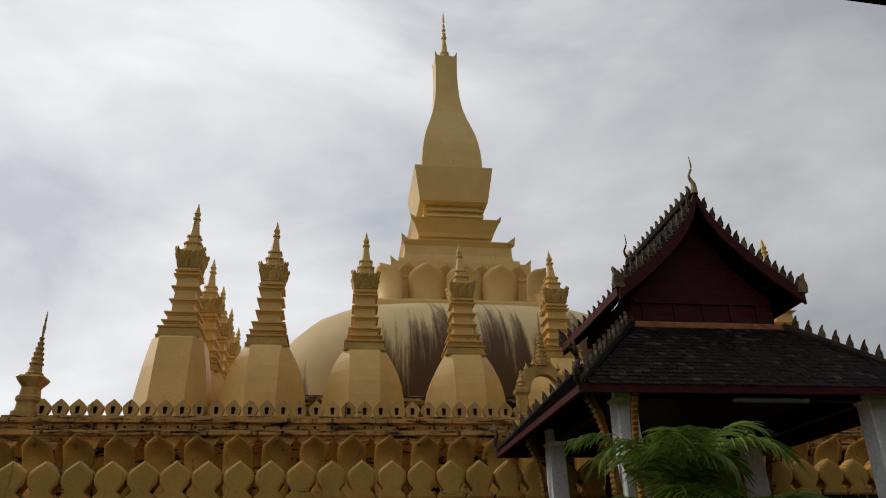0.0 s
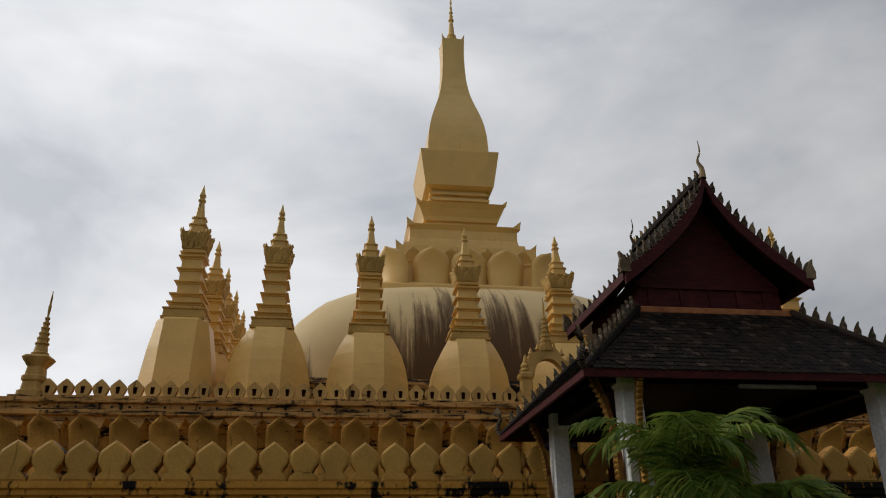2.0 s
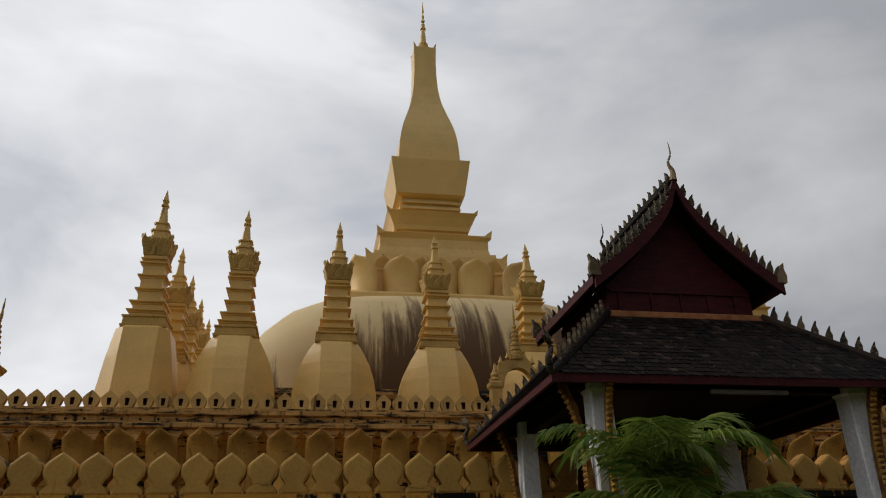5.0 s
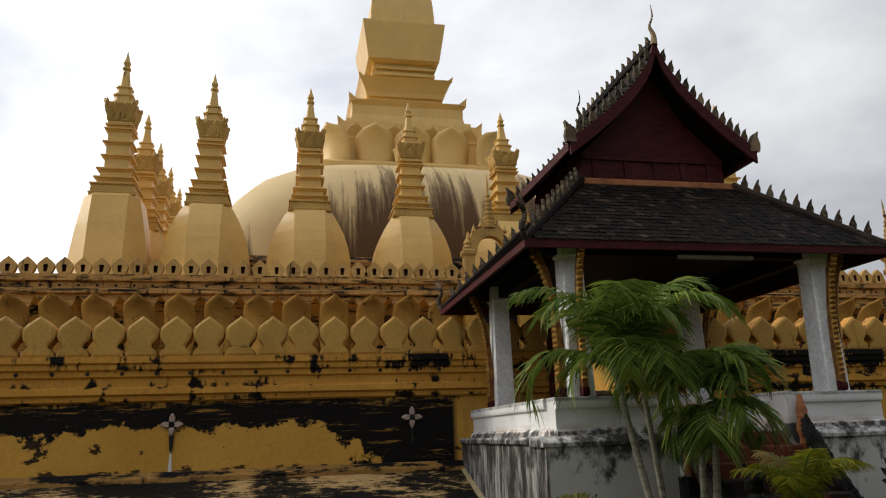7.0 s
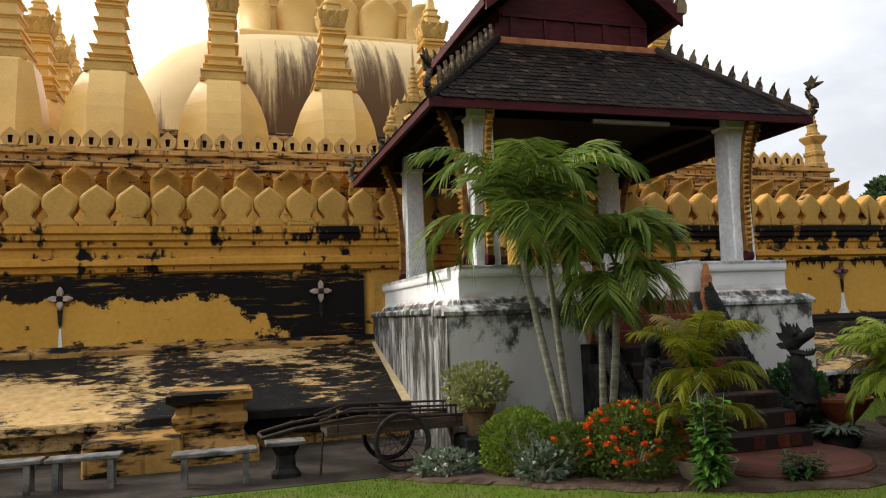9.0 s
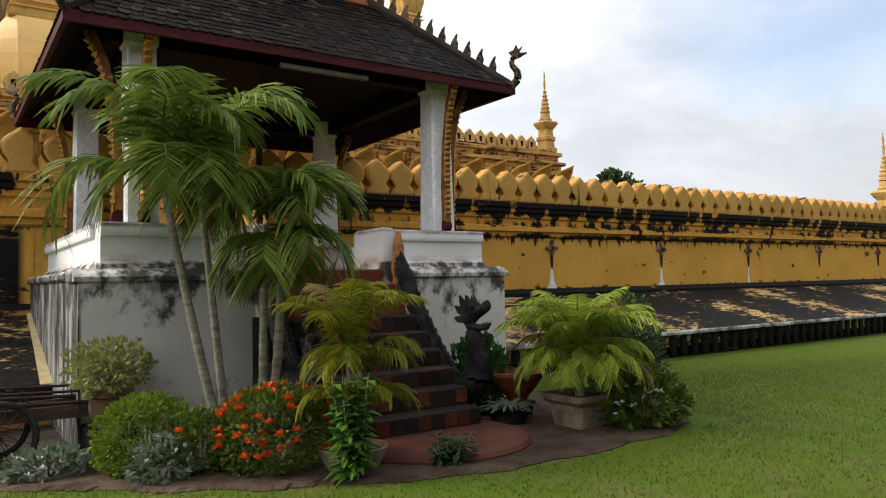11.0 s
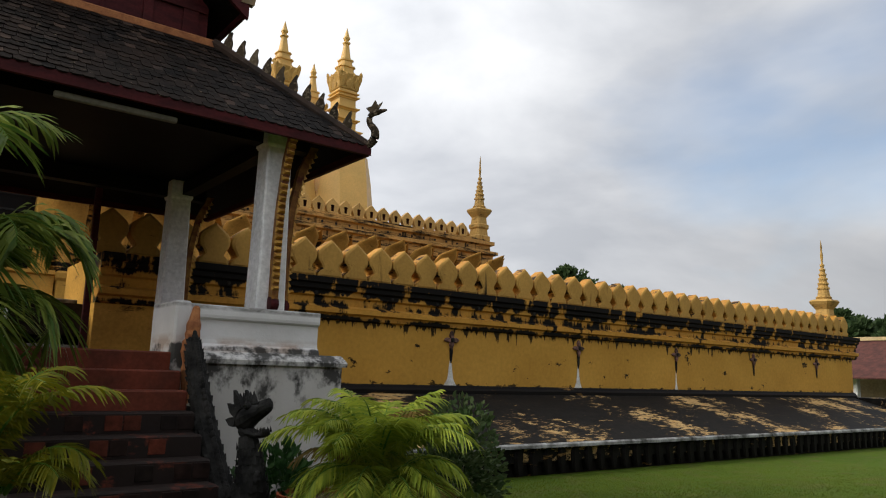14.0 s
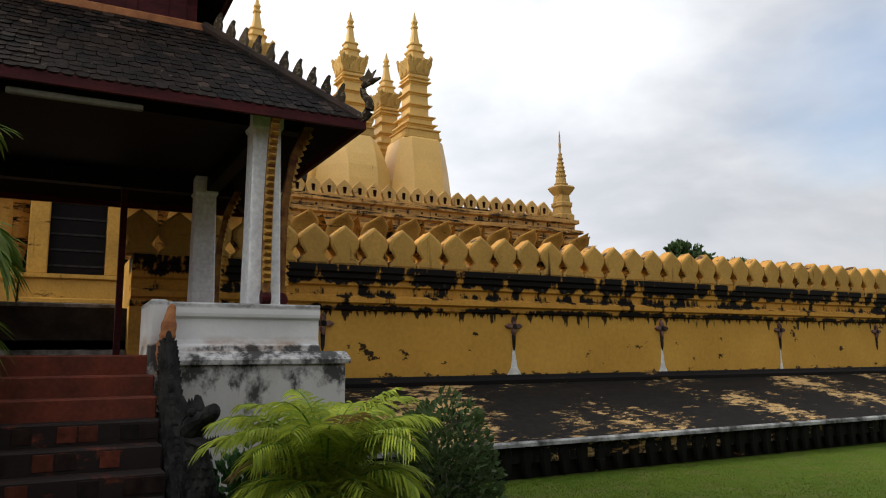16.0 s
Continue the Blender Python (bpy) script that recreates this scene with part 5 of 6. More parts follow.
def palm_plant(name, label, at, stems, crowns, mat, seed, pot=None, group=""):
    """stems: rows of foot, top, radius. crowns: rows of point, fronds, length, leaflet length, rise range, droop."""
    rng = random.Random(seed)
    ob = thing(name, label, "palm", Matrix.Translation(at), group)
    for foot, top, r in stems:
        foot, top = Vector(foot), Vector(top)
        bend = Vector((rng.uniform(-0.05, 0.05), 0, 0))
        st = Shape()
        pts = [foot.lerp(top, k / 10) + bend * math.sin(math.pi * k / 10) for k in range(11)]
        rad = [r * (1.35 - 0.5 * k / 10) for k in range(11)]
        ring_p, ring_r = [], []
        for k in range(10):
            ring_p += [pts[k], pts[k].lerp(pts[k + 1], 0.12), pts[k].lerp(pts[k + 1], 0.2)]
            ring_r += [rad[k] * 1.12, rad[k] * 1.12, rad[k]]
        st.tube(ring_p + [pts[-1]], ring_r + [rad[-1]], 9)
        part("stem", st, M_BARK, ob, smooth=True)
    for point, count, length, ll, rise, droop in crowns:
        for k in range(count):
            az = 2 * math.pi * (k + rng.uniform(-0.3, 0.3)) / count + seed
            sh = Shape()
            pts = frond(sh, point, az, rng.uniform(*rise), length * rng.uniform(0.8, 1.12), 42 if ll > 0.4 else 40, ll, droop * rng.uniform(0.8, 1.25), rng, wide=0.056 if ll > 0.4 else 0.028)
            fr = part("frond", sh, M_DRYLEAF if rng.random() < 0.04 else mat, ob)
            part("midrib", Shape().tube(pts, [0.018 - 0.015 * i / 12 for i in range(13)], 5), M_LGREEN, fr)
    return ob


def leaf_ball(s, centre, size, count, leaf_size, rng, shell=0.35, squash=1.0):
    """Leaves scattered through the outer part of an uneven ball."""
    cx, cy, cz = centre
    for _ in range(count):
        u, v = rng.uniform(-1, 1), rng.uniform(0, 2 * math.pi)
        q = math.sqrt(1 - u * u)
        n = Vector((q * math.cos(v), q * math.sin(v), u))
        lump = 1 + 0.12 * noise.noise(n * 2.3 + Vector(centre)) * 2
        r = (1 - shell * rng.random() ** 2) * lump
        p = Vector((cx + n.x * size[0] * r, cy + n.y * size[1] * r, cz + n.z * size[2] * r))
        d = (n + Vector((rng.uniform(-0.8, 0.8), rng.uniform(-0.8, 0.8), rng.uniform(-0.4, 0.9)))).normalized()
        t = d.cross(Vector((rng.uniform(-1, 1), rng.uniform(-1, 1), rng.uniform(-1, 1)))).normalized()
        L2, w = leaf_size * rng.uniform(0.7, 1.3), leaf_size * 0.32
        s.add([p, p + d * L2 * 0.5 + t * w, p + d * L2, p + d * L2 * 0.5 - t * w], [(0, 1, 2, 3)])
    return s


def core(centre, size, rng):
    """The dark inside of a bush: branches."""
    s = Shape()
    for k in range(9):
        a = rng.uniform(0, 6.28)
        s.tube([(centre[0], centre[1], 0.02), (centre[0] + 0.3 * size[0] * math.cos(a), centre[1] + 0.3 * size[1] * math.sin(a), centre[2] * 0.8),
                (centre[0] + 0.75 * size[0] * math.cos(a), centre[1] + 0.75 * size[1] * math.sin(a), centre[2] + 0.5 * size[2] * rng.uniform(-0.3, 1))], [0.025, 0.016, 0.006], 5)
    return s


def bush(label, at, size, mat, count, leaf_size, seed, blooms=None, bloom_count=0, bloom_size=0.05, shell=0.35, name="bush"):
    rng = random.Random(seed)
    ob = thing(name, label, "shrub", Matrix.Translation(at))
    c = (0, 0, size[2] * 1.0)
    part("branches", core(c, size, rng), M_BARK, ob)
    part("foliage", leaf_ball(Shape(), c, size, count, leaf_size, rng, shell), mat, ob, kind="stuff")
    if blooms:
        for k in range(bloom_count):
            u, v = rng.uniform(-0.35, 1), rng.uniform(0, 6.28)
            q = math.sqrt(1 - u * u)
            p = Vector((q * math.cos(v) * size[0] * 1.02, q * math.sin(v) * size[1] * 1.02, c[2] + u * size[2] * 1.02))
            s = Shape()
            for j in range(9 if bloom_size > 0.05 else 5):
                d = Vector((rng.uniform(-1, 1), rng.uniform(-1, 1), rng.uniform(-0.2, 1))).normalized() * bloom_size
                t = d.cross(Vector((0.3, 0.5, 0.8))).normalized() * bloom_size * 0.45
                s.add([p, p + d * 0.6 + t, p + d, p + d * 0.6 - t], [(0, 1, 2, 3)])
            part("bloom", s, blooms, ob)
    return ob


def spray(label, at, height, spread, mat, count, leaf_len, leaf_w, seed, name="leafy_plant", stems=9):
    """An upright plant: stems with leaves in pairs."""
    rng = random.Random(seed)
    ob = thing(name, label, "plant", Matrix.Translation(at))
    for k in range(stems):
        a, rr = rng.uniform(0, 6.28), rng.uniform(0.1, 1)
        top = Vector((spread * rr * math.cos(a), spread * rr * math.sin(a), height * rng.uniform(0.65, 1.05)))
        foot = Vector((top.x * 0.25, top.y * 0.25, 0))
        s = Shape()
        for j in range(count):
            f = 0.2 + 0.8 * j / count
            p = foot.lerp(top, f)
            for sg in (0, math.pi):
                b = j * 1.3 + sg + rng.uniform(-0.3, 0.3)
                d = Vector((math.cos(b), math.sin(b), rng.uniform(-0.2, 0.5))).normalized()
                t = d.cross(Vector((0, 0, 1))).normalized() * leaf_w * 0.5
                ll = leaf_len * rng.uniform(0.7, 1.2) * (1.15 - 0.5 * f)
                s.add([p, p + d * ll * 0.45 + t - Vector((0, 0, 0.0)), p + d * ll - Vector((0, 0, ll * 0.3)), p + d * ll * 0.45 - t], [(0, 1, 2), (0, 2, 3)])
        part("leaves", s, mat, ob)
        part("stalk", Shape().tube([foot, foot.lerp(top, 0.5), top], [0.014, 0.010, 0.004], 5), M_BARK, ob)
    return ob


def strap_plant(label, at, r, mat, count, seed, name="spider_lily"):
    rng = random.Random(seed)
    ob = thing(name, label, "plant", Matrix.Translation(at))
    for k in range(count):
        a = 2 * math.pi * k / count * 3.7
        d = Vector((math.cos(a), math.sin(a), 0))
        t = Vector((-d.y, d.x, 0))
        L2, up = r * rng.uniform(0.75, 1.15), rng.uniform(0.5, 1.2)
        s, rows = Shape(), []
        for i in range(6):
            f = i / 5
            w = 0.034 * (1 - f ** 2) + 0.003
            p = d * L2 * f + Vector((0, 0, r * up * f - r * 1.1 * up * f * f * 0.75))
            rows.append([p - t * w, p + Vector((0, 0, -0.008)), p + t * w])
        s.loft(rows, closed=False, caps=False)
        part("leaf_blade", s, mat, ob)
    return ob


def lathe_pot(name, label, at, prof, mat, square=False, group=""):
    ob = thing(name, label, "plant pot", Matrix.Translation(at), group)
    full = prof + [(r - 0.035, z) for r, z in prof[:0:-1]]
    part("pot_body", Shape().squares(full, cut=0.12) if square else Shape().lathe(full, 28), mat, ob)
    part("soil", Shape().lathe([(prof[-1][0] - 0.045, prof[-1][1] - 0.09), (prof[-1][0] - 0.06, prof[-1][1] - 0.05)], 20), M_EARTH, ob)
    return ob


# twin clump of palms before the plinth
palm_plant("areca_palm", "green feather palm with bare slender stems", (-2.17, -7.1, 0.1),
           [((0.0, 0, 0), (-0.74, 0.0, 3.45), 0.046), ((0.10, 0.15, 0), (-0.24, 0.10, 3.2), 0.042)],
           [((-0.74, 0.0, 3.4), 5, 2.0, 0.54, (1.2, 1.54), 2.0), ((-0.74, 0.0, 3.3), 4, 1.8, 0.52, (0.5, 1.0), 2.6), ((-0.24, 0.10, 3.4), 5, 2.1, 0.56, (1.3, 1.56), 2.0), ((-0.24, 0.10, 3.2), 3, 1.7, 0.52, (0.6, 1.0), 2.6)], M_PALM, 3, group="palms before the pavilion")
palm_plant("areca_palm", "green feather palm with leaning clustered stems", (-1.66, -7.1, 0.1),
           [((0.0, 0, 0), (-0.06, -0.35, 2.85), 0.044), ((0.12, 0.1, 0), (0.06, -0.5, 2.75), 0.050)],
           [((-0.06, -0.35, 2.9), 6, 1.60, 0.50, (1.25, 1.52), 2.6), ((0.06, -0.5, 2.8), 4, 1.25, 0.50, (1.0, 1.4), 2.8), ((0.06, -0.5, 2.6), 6, 1.15, 0.48, (0.3, 0.9), 2.6)], M_PALM, 8, group="palms before the pavilion")
tagged(part("broken_stone", Shape().loft([[(-0.14, -0.10, 0), (0.12, -0.12, 0), (0.15, 0.10, 0), (-0.10, 0.12, 0)], [(-0.16, -0.06, 0.22), (0.06, -0.10, 0.30), (0.12, 0.08, 0.26), (-0.08, 0.10, 0.20)]]).moved(Matrix.Translation((-1.98, -7.30, 0.13))), M_WHITEP), "broken white plaster lump at the palms' feet", "stone")
palm_plant("young_palm", "yellow-green young feather palm in a bowl pot", (-1.48, -9.22, 0.50),
           [((0, 0, 0), (-0.04, 0, 0.95), 0.035), ((0.06, 0.04, 0), (0.12, 0.06, 0.75), 0.035)], [((-0.04, 0, 0.9), 10, 1.05, 0.28, (1.25, 1.54), 1.4), ((0.12, 0.06, 0.7), 8, 0.80, 0.26, (0.95, 1.45), 2.1), ((0.03, 0, 0.3), 6, 0.80, 0.25, (1.0, 1.4), 1.9)], M_YPALM, 5)
lathe_pot("bowl_pot", "round grey bowl pot under the young palm", (-1.48, -9.22, 0.12), [(0.20, 0.0), (0.26, 0.1), (0.34, 0.24), (0.37, 0.32), (0.38, 0.34)], M_GREYPOT)
palm_plant("potted_palm", "bushy light-green feather palm in a square concrete pot", (1.95, -9.15, 0.55),
           [((0, 0, 0), (0, 0, 0.45), 0.05)], [((0, 0, 0.45), 40, 1.30, 0.27, (1.15, 1.56), 1.45), ((0.05, 0, 0.32), 40, 1.05, 0.26, (0.8, 1.4), 1.9)], M_YPALM2, 11)
lathe_pot("square_pot", "square weathered concrete pot with a thick rim", (1.95, -9.15, 0.05), [(0.24, 0.0), (0.24, 0.06), (0.31, 0.48), (0.38, 0.54), (0.40, 0.62)], M_GREYPOT, True)
bush("ball-clipped dense green bush beside the cart", (-3.22, -7.75, 0.1), (0.52, 0.50, 0.44), M_BUSH, 5200, 0.052, 1, shell=0.22, name="clipped_bush")
bush("dense bush covered with orange-red flower heads", (-2.1, -8.65, 0.12), (0.64, 0.60, 0.48), M_IXORA, 4600, 0.062, 2, M_ORANGE, 105, 0.065, name="flowering_bush")
bush("low dark green bush beside the orange flowers", (-2.78, -8.25, 0.12), (0.36, 0.34, 0.36), M_IXORA, 1700, 0.065, 21, M_ORANGE, 5, 0.06)
bush("low grey-leaved bush with white flowers at the bed's edge", (-3.2, -8.35, 0.12), (0.30, 0.28, 0.25), M_GREYL, 700, 0.085, 4, M_PINKW, 16, 0.05)
bush("low white-flowered plant beside the cart", (-4.1, -7.15, 0.08), (0.42, 0.32, 0.17), M_GREYL, 700, 0.085, 6, M_PINKW, 14, 0.05)
spray("upright light-green leafy plant beside the landing", (-1.72, -9.66, 0.15), 1.2, 0.28, M_LGREEN, 12, 0.22, 0.10, 7, stems=14)
spray("low green plant with pink flowers by the landing", (-0.6, -9.75, 0.15), 0.42, 0.32, M_DGREEN, 8, 0.15, 0.06, 9, stems=14)
bush("small potted shrub with pale green leaves", (-3.35, -6.38, 0.88), (0.48, 0.42, 0.33), M_GREYL2, 1000, 0.085, 10, shell=0.85, name="potted_shrub")
lathe_pot("clay_pot", "tall olive-brown clay pot holding a small shrub", (-3.35, -6.38, 0.50), [(0.17, 0.0), (0.21, 0.2), (0.24, 0.34), (0.27, 0.36), (0.27, 0.42)], M_OLIVEPOT)
tagged(part("pot_block", Shape().box(-3.65, -6.65, 0.0, -3.05, -6.05, 0.50, 0.03), M_STONE), "dark masonry block under a clay pot", "block")
bush("dark upright shrub beside the potted palm", (3.42, -8.6, 0.1), (0.60, 0.52, 0.90), M_DGREEN2, 3600, 0.085, 12, shell=0.75)
bush("leafy bush with pale blue and white flowers on the lawn's edge", (2.62, -9.65, 0.15), (0.62, 0.46, 0.40), M_IXORA, 2000, 0.10, 13, M_PINKW, 46, 0.05)
spray("light-green leafy plant before the shrub", (2.55, -9.3, 0.15), 0.95, 0.34, M_LGREEN, 12, 0.22, 0.09, 14, stems=10)
bush("dark green bush beside the stone serpent", (1.75, -7.2, 0.05), (0.50, 0.42, 0.62), M_DGREEN, 1500, 0.12, 15, shell=0.6)
lathe_pot("red_bowl", "glazed red bowl pot on a pedestal beside the plinth", (1.95, -7.85, 0.40), [(0.14, 0.0), (0.16, 0.06), (0.28, 0.2), (0.38, 0.34), (0.42, 0.38), (0.43, 0.43)], M_CLAY)
tagged(part("pot_stand", Shape().squares([(0.24, 0), (0.24, 0.06), (0.18, 0.1), (0.18, 0.34), (0.22, 0.40)], (1.95, -7.85, 0), 0.2), M_STONE), "dark stone stand under a red bowl", "stand")
strap_plant("silvery strap-leaved lily in the bed", (1.38, -8.35, 0.36), 0.46, M_GREYL, 46, 16)
lathe_pot("dark_pot", "dark clay pot with strap-leaved lily", (1.38, -8.35, 0.08), [(0.18, 0.0), (0.24, 0.18), (0.27, 0.27), (0.29, 0.30)], M_STONE)


# ---- garden bed and paving ----
def garden():
    bed = Shape()
    out = [(-4.9, -6.5), (-4.7, -7.3), (-3.9, -8.2), (-3.1, -9.0), (-2.0, -9.6), (-1.0, -10.1), (0.2, -10.3), (1.6, -10.25), (2.8, -10.1), (3.75, -9.5), (4.25, -8.5), (4.5, -7.2), (4.3, -5.6), (3.5, -4.6), (2.5, -5.2), (-4.9, -5.2)]
    rng = random.Random(40)
    ring = []
    for i in range(len(out)):
        a, b = Vector(out[i]), Vector(out[(i + 1) % len(out)])
        for k in range(16):
            p = a.lerp(b, k / 16)
            q = 1.7 * (16 * i + k)
            ring.append((p.x + 0.05 * math.sin(0.31 * q) + rng.uniform(-0.025, 0.025), p.y + 0.06 * math.sin(0.23 * q + 1) + rng.uniform(-0.03, 0.03)))
    mid = (-0.5, -7.6)
    rise = lambda q, d: [(mid[0] + (x - mid[0]) * q, mid[1] + (y - mid[1]) * q, ground_z(x, mid[1] + (y - mid[1]) * q) + d) for x, y in ring]
    bed.loft([rise(1.0, -0.06), rise(1.0, 0.012), rise(0.97, 0.04), rise(0.75, 0.04), rise(0.4, 0.04)])
    tagged(part("garden_bed", bed, M_EARTH), "bare reddish soil of the planted bed", "soil", kind="structure")
    walk_l = Shape().box(-30, -6.75, -0.05, -4.75, -3.3, 0.09).box(-4.76, -5.6, -0.05, -3.55, -3.3, 0.086)
    tagged(part("pavement", walk_l, M_PAVE), "dusty paving along the wall's foot", "paving", kind="structure")


garden()


def grass():
    """Blades over the near lawn."""
    rng = random.Random(77)
    s = Shape()
    def clear(x, y):
        return y < -6.9 - 0.75 * min(4.6, max(0, x + 4.9)) if x < 3.0 else (y < -10.1 or x > 3.9)
    n = 0
    while n < 120000:
        x, y = rng.uniform(-9.5, 20), rng.uniform(-14.6, -3.6)
        if not clear(x, y) or (y > -6.4 and x < 3.9):
            continue
        n += 1
        g = ground_z(x, y)
        h, a = rng.uniform(0.018, 0.045) * (1 if x < 6 else max(0.25, 1 - (x - 6) / 16)), rng.uniform(0, 6.28)
        dx, dy = 0.007 * math.cos(a), 0.007 * math.sin(a)
        lx, ly = rng.uniform(-0.03, 0.03), rng.uniform(-0.03, 0.03)
        s.add([(x - dx, y - dy, g), (x + dx, y + dy, g), (x + lx, y + ly, g + h)], [(0, 1, 2)])
    tagged(part("grass", s, M_GRASS), "short mown grass blades", "grass", kind="stuff")


grass()


# ---- stone serpents beside the stair ----
def oval(c, w, d, u, v, n=12, flat=0.0):
    """A ring of half width w along u and half height d along v."""
    return [Vector(c) + u * (w * math.cos(2 * math.pi * i / n)) + v * (d * math.sin(2 * math.pi * i / n)) for i in range(n)]


def serpent_head():
    """Open-mouthed head facing local -y, its neck at the origin."""
    s, X, Z = Shape(), Vector((1, 0, 0)), Vector((0, 0, 1))
    s.loft([oval((0, y, z), w, d, X, Z) for y, z, w, d in ((0.16, 0.12, 0.03, 0.04), (0.12, 0.12, 0.11, 0.12), (0.0, 0.14, 0.14, 0.14), (-0.12, 0.17, 0.12, 0.10), (-0.22, 0.18, 0.10, 0.07), (-0.29, 0.22, 0.10, 0.085), (-0.36, 0.24, 0.075, 0.075), (-0.40, 0.23, 0.02, 0.02))])
    s.loft([oval((0, y, z), w, d, X, Z) for y, z, w, d in ((0.08, 0.0, 0.10, 0.07), (-0.06, -0.03, 0.10, 0.05), (-0.18, -0.06, 0.085, 0.035), (-0.28, -0.05, 0.07, 0.04), (-0.33, -0.02, 0.02, 0.02))])
    for sg in (-1, 1):
        s.lathe([(0.01, -0.05), (0.04, -0.03), (0.045, 0.0), (0.035, 0.03), (0.01, 0.04)], 8, (sg * 0.10, -0.10, 0.26))
        for k in range(4):
            s.lathe([(0.014, 0.0), (0.012, 0.03), (0.002, 0.06)], 5, (sg * 0.06, -0.16 - 0.05 * k, -0.04))
        for k, (y, z, h) in enumerate(((0.02, 0.22, 0.24), (0.08, 0.18, 0.20), (0.12, 0.10, 0.16))):      # ear plumes
            n = len(s.v)
            s.slab([(-0.05, 0), (0.05, 0), (0.06, h * 0.5), (0.01, h), (-0.03, h * 0.6)], -0.025, 0.025)
            s.moved(Matrix.Translation((sg * 0.09, y, z)) @ Matrix.Rotation(-0.35 - 0.45 * k, 4, "X") @ Matrix.Rotation(math.pi / 2, 4, "Z"), n)
    for k in range(5):      # crest
        s.lathe([(0.035, 0.0), (0.045, 0.04), (0.03, 0.10), (0.005, 0.17)], 6, (0, 0.12 - 0.06 * k, 0.24))
    return s


def serpent(sx):
    ob = thing("stone_serpent", "blackened stone serpent balustrade with raised open-mouthed head", "statue")
    x = XP + sx * 1.14
    s = Shape()
    body = [(x, -6.14, 2.62), (x, -6.25, 2.42), (x, -6.45, 2.10), (x, -6.85, 1.55), (x + 0.02 * sx, -7.25, 1.05), (x + 0.03 * sx, -7.6, 0.72), (x + 0.05 * sx, -7.9, 0.66), (x + 0.08 * sx, -8.10, 0.90), (x + 0.08 * sx, -8.08, 1.22), (x + 0.06 * sx, -8.02, 1.50)]
    line, rad = curve(body, 4), eased([0.07, 0.10, 0.12, 0.135, 0.145, 0.16, 0.19, 0.20, 0.13, 0.10], 4)
    s.tube(line, rad, 14)
    for i in range(1, len(line) - 6):     # knobs along the back
        d = (line[i + 1] - line[i - 1]).normalized()
        up = Vector((1, 0, 0)).cross(d).normalized()
        up = up if up.z > 0 else -up
        for q in (0.0, 0.5):
            p = line[i].lerp(line[i + 1], q) + up * (rad[i] + 0.005)
            s.lathe([(0.034, -0.03), (0.038, 0.01), (0.024, 0.045), (0.004, 0.055)], 6, tuple(p))
    for i in range(2, len(line) - 2):       # rows of scales
        d = (line[i + 1] - line[i - 1]).normalized()
        e = d.cross(Vector((1, 0, 0))).normalized()
        for k in range(10):
            a = 2 * math.pi * (k + (0.5 if i % 2 else 0)) / 10
            out = Vector((math.sin(a), 0, 0)) - e * math.cos(a)
            p = line[i] + out * rad[i] * 0.97
            t = d.cross(out).normalized() * rad[i] * 0.30
            s.add([p - t, p + t, p + d * 0.075 + out * 0.012, p - d * 0.02 + out * 0.028], [(0, 1, 3), (0, 3, 2), (1, 2, 3), (0, 2, 1)])
    n = len(s.v)
    head = serpent_head().moved(Matrix.Translation((x + 0.06 * sx, -8.03, 1.56)) @ Matrix.Rotation(sx * 0.45, 4, "Z") @ Matrix.Rotation(-0.15, 4, "X") @ Matrix.Diagonal((1, 0.8, 1, 1)))
    s.add(head.v, head.f)
    s.box(x - 0.16, -8.30, 0.05, x + 0.16, -5.97, 0.28, 0.03)
    for k in range(6):      # the stepped masonry that carries it
        y = -8.05 + 0.33 * k
        s.box(x - 0.07, y + 0.15, 0.2, x + 0.07, y + 0.48, 0.22 + 0.30 * k)
    part("serpent_body", s, M_STONE, ob, smooth=False)
    tail = Shape()
    rng = random.Random(5)
    pts = [(x - 0.02 * sx, -6.12, 1.75), (x - 0.03 * sx, -6.14, 2.1), (x - 0.03 * sx, -6.15, 2.4), (x, -6.15, 2.62), (x + 0.02 * sx, -6.12, 2.82), (x + 0.05 * sx, -6.08, 3.0)]
    tl, tr = curve(pts, 4), eased([0.04, 0.06, 0.09, 0.10, 0.085, 0.03], 4)
    tail.tube(tl, [r * rng.uniform(0.82, 1.18) for r in tr], 9)
    part("worn_tail", tail, M_RUST, ob, "worn terracotta-coloured tail end")


serpent(1)
serpent(-1)


# ---- things at the wall's foot ----
def bench(x0, x1, y, h=0.46):
    ob = thing("bench", "low bench with pale slab seat on four legs", "bench", Matrix.Translation(((x0 + x1) / 2, y, 0.09)), "benches at the wall")
    w = (x1 - x0) / 2
    part("seat", Shape().box(-w, -0.17, h - 0.06, w, 0.17, h, 0.012), M_BENCH, ob)
    for sx in (-1, 1):
        for sy in (-1, 1):
            part("leg", Shape().box(sx * w * 0.72 - 0.04, sy * 0.12 - 0.03, 0, sx * w * 0.72 + 0.04, sy * 0.12 + 0.03, h - 0.055), M_BENCH, ob)


bench(-10.6, -9.35, -5.55)
bench(-9.30, -8.35, -5.6)
bench(-7.66, -6.54, -6.1)


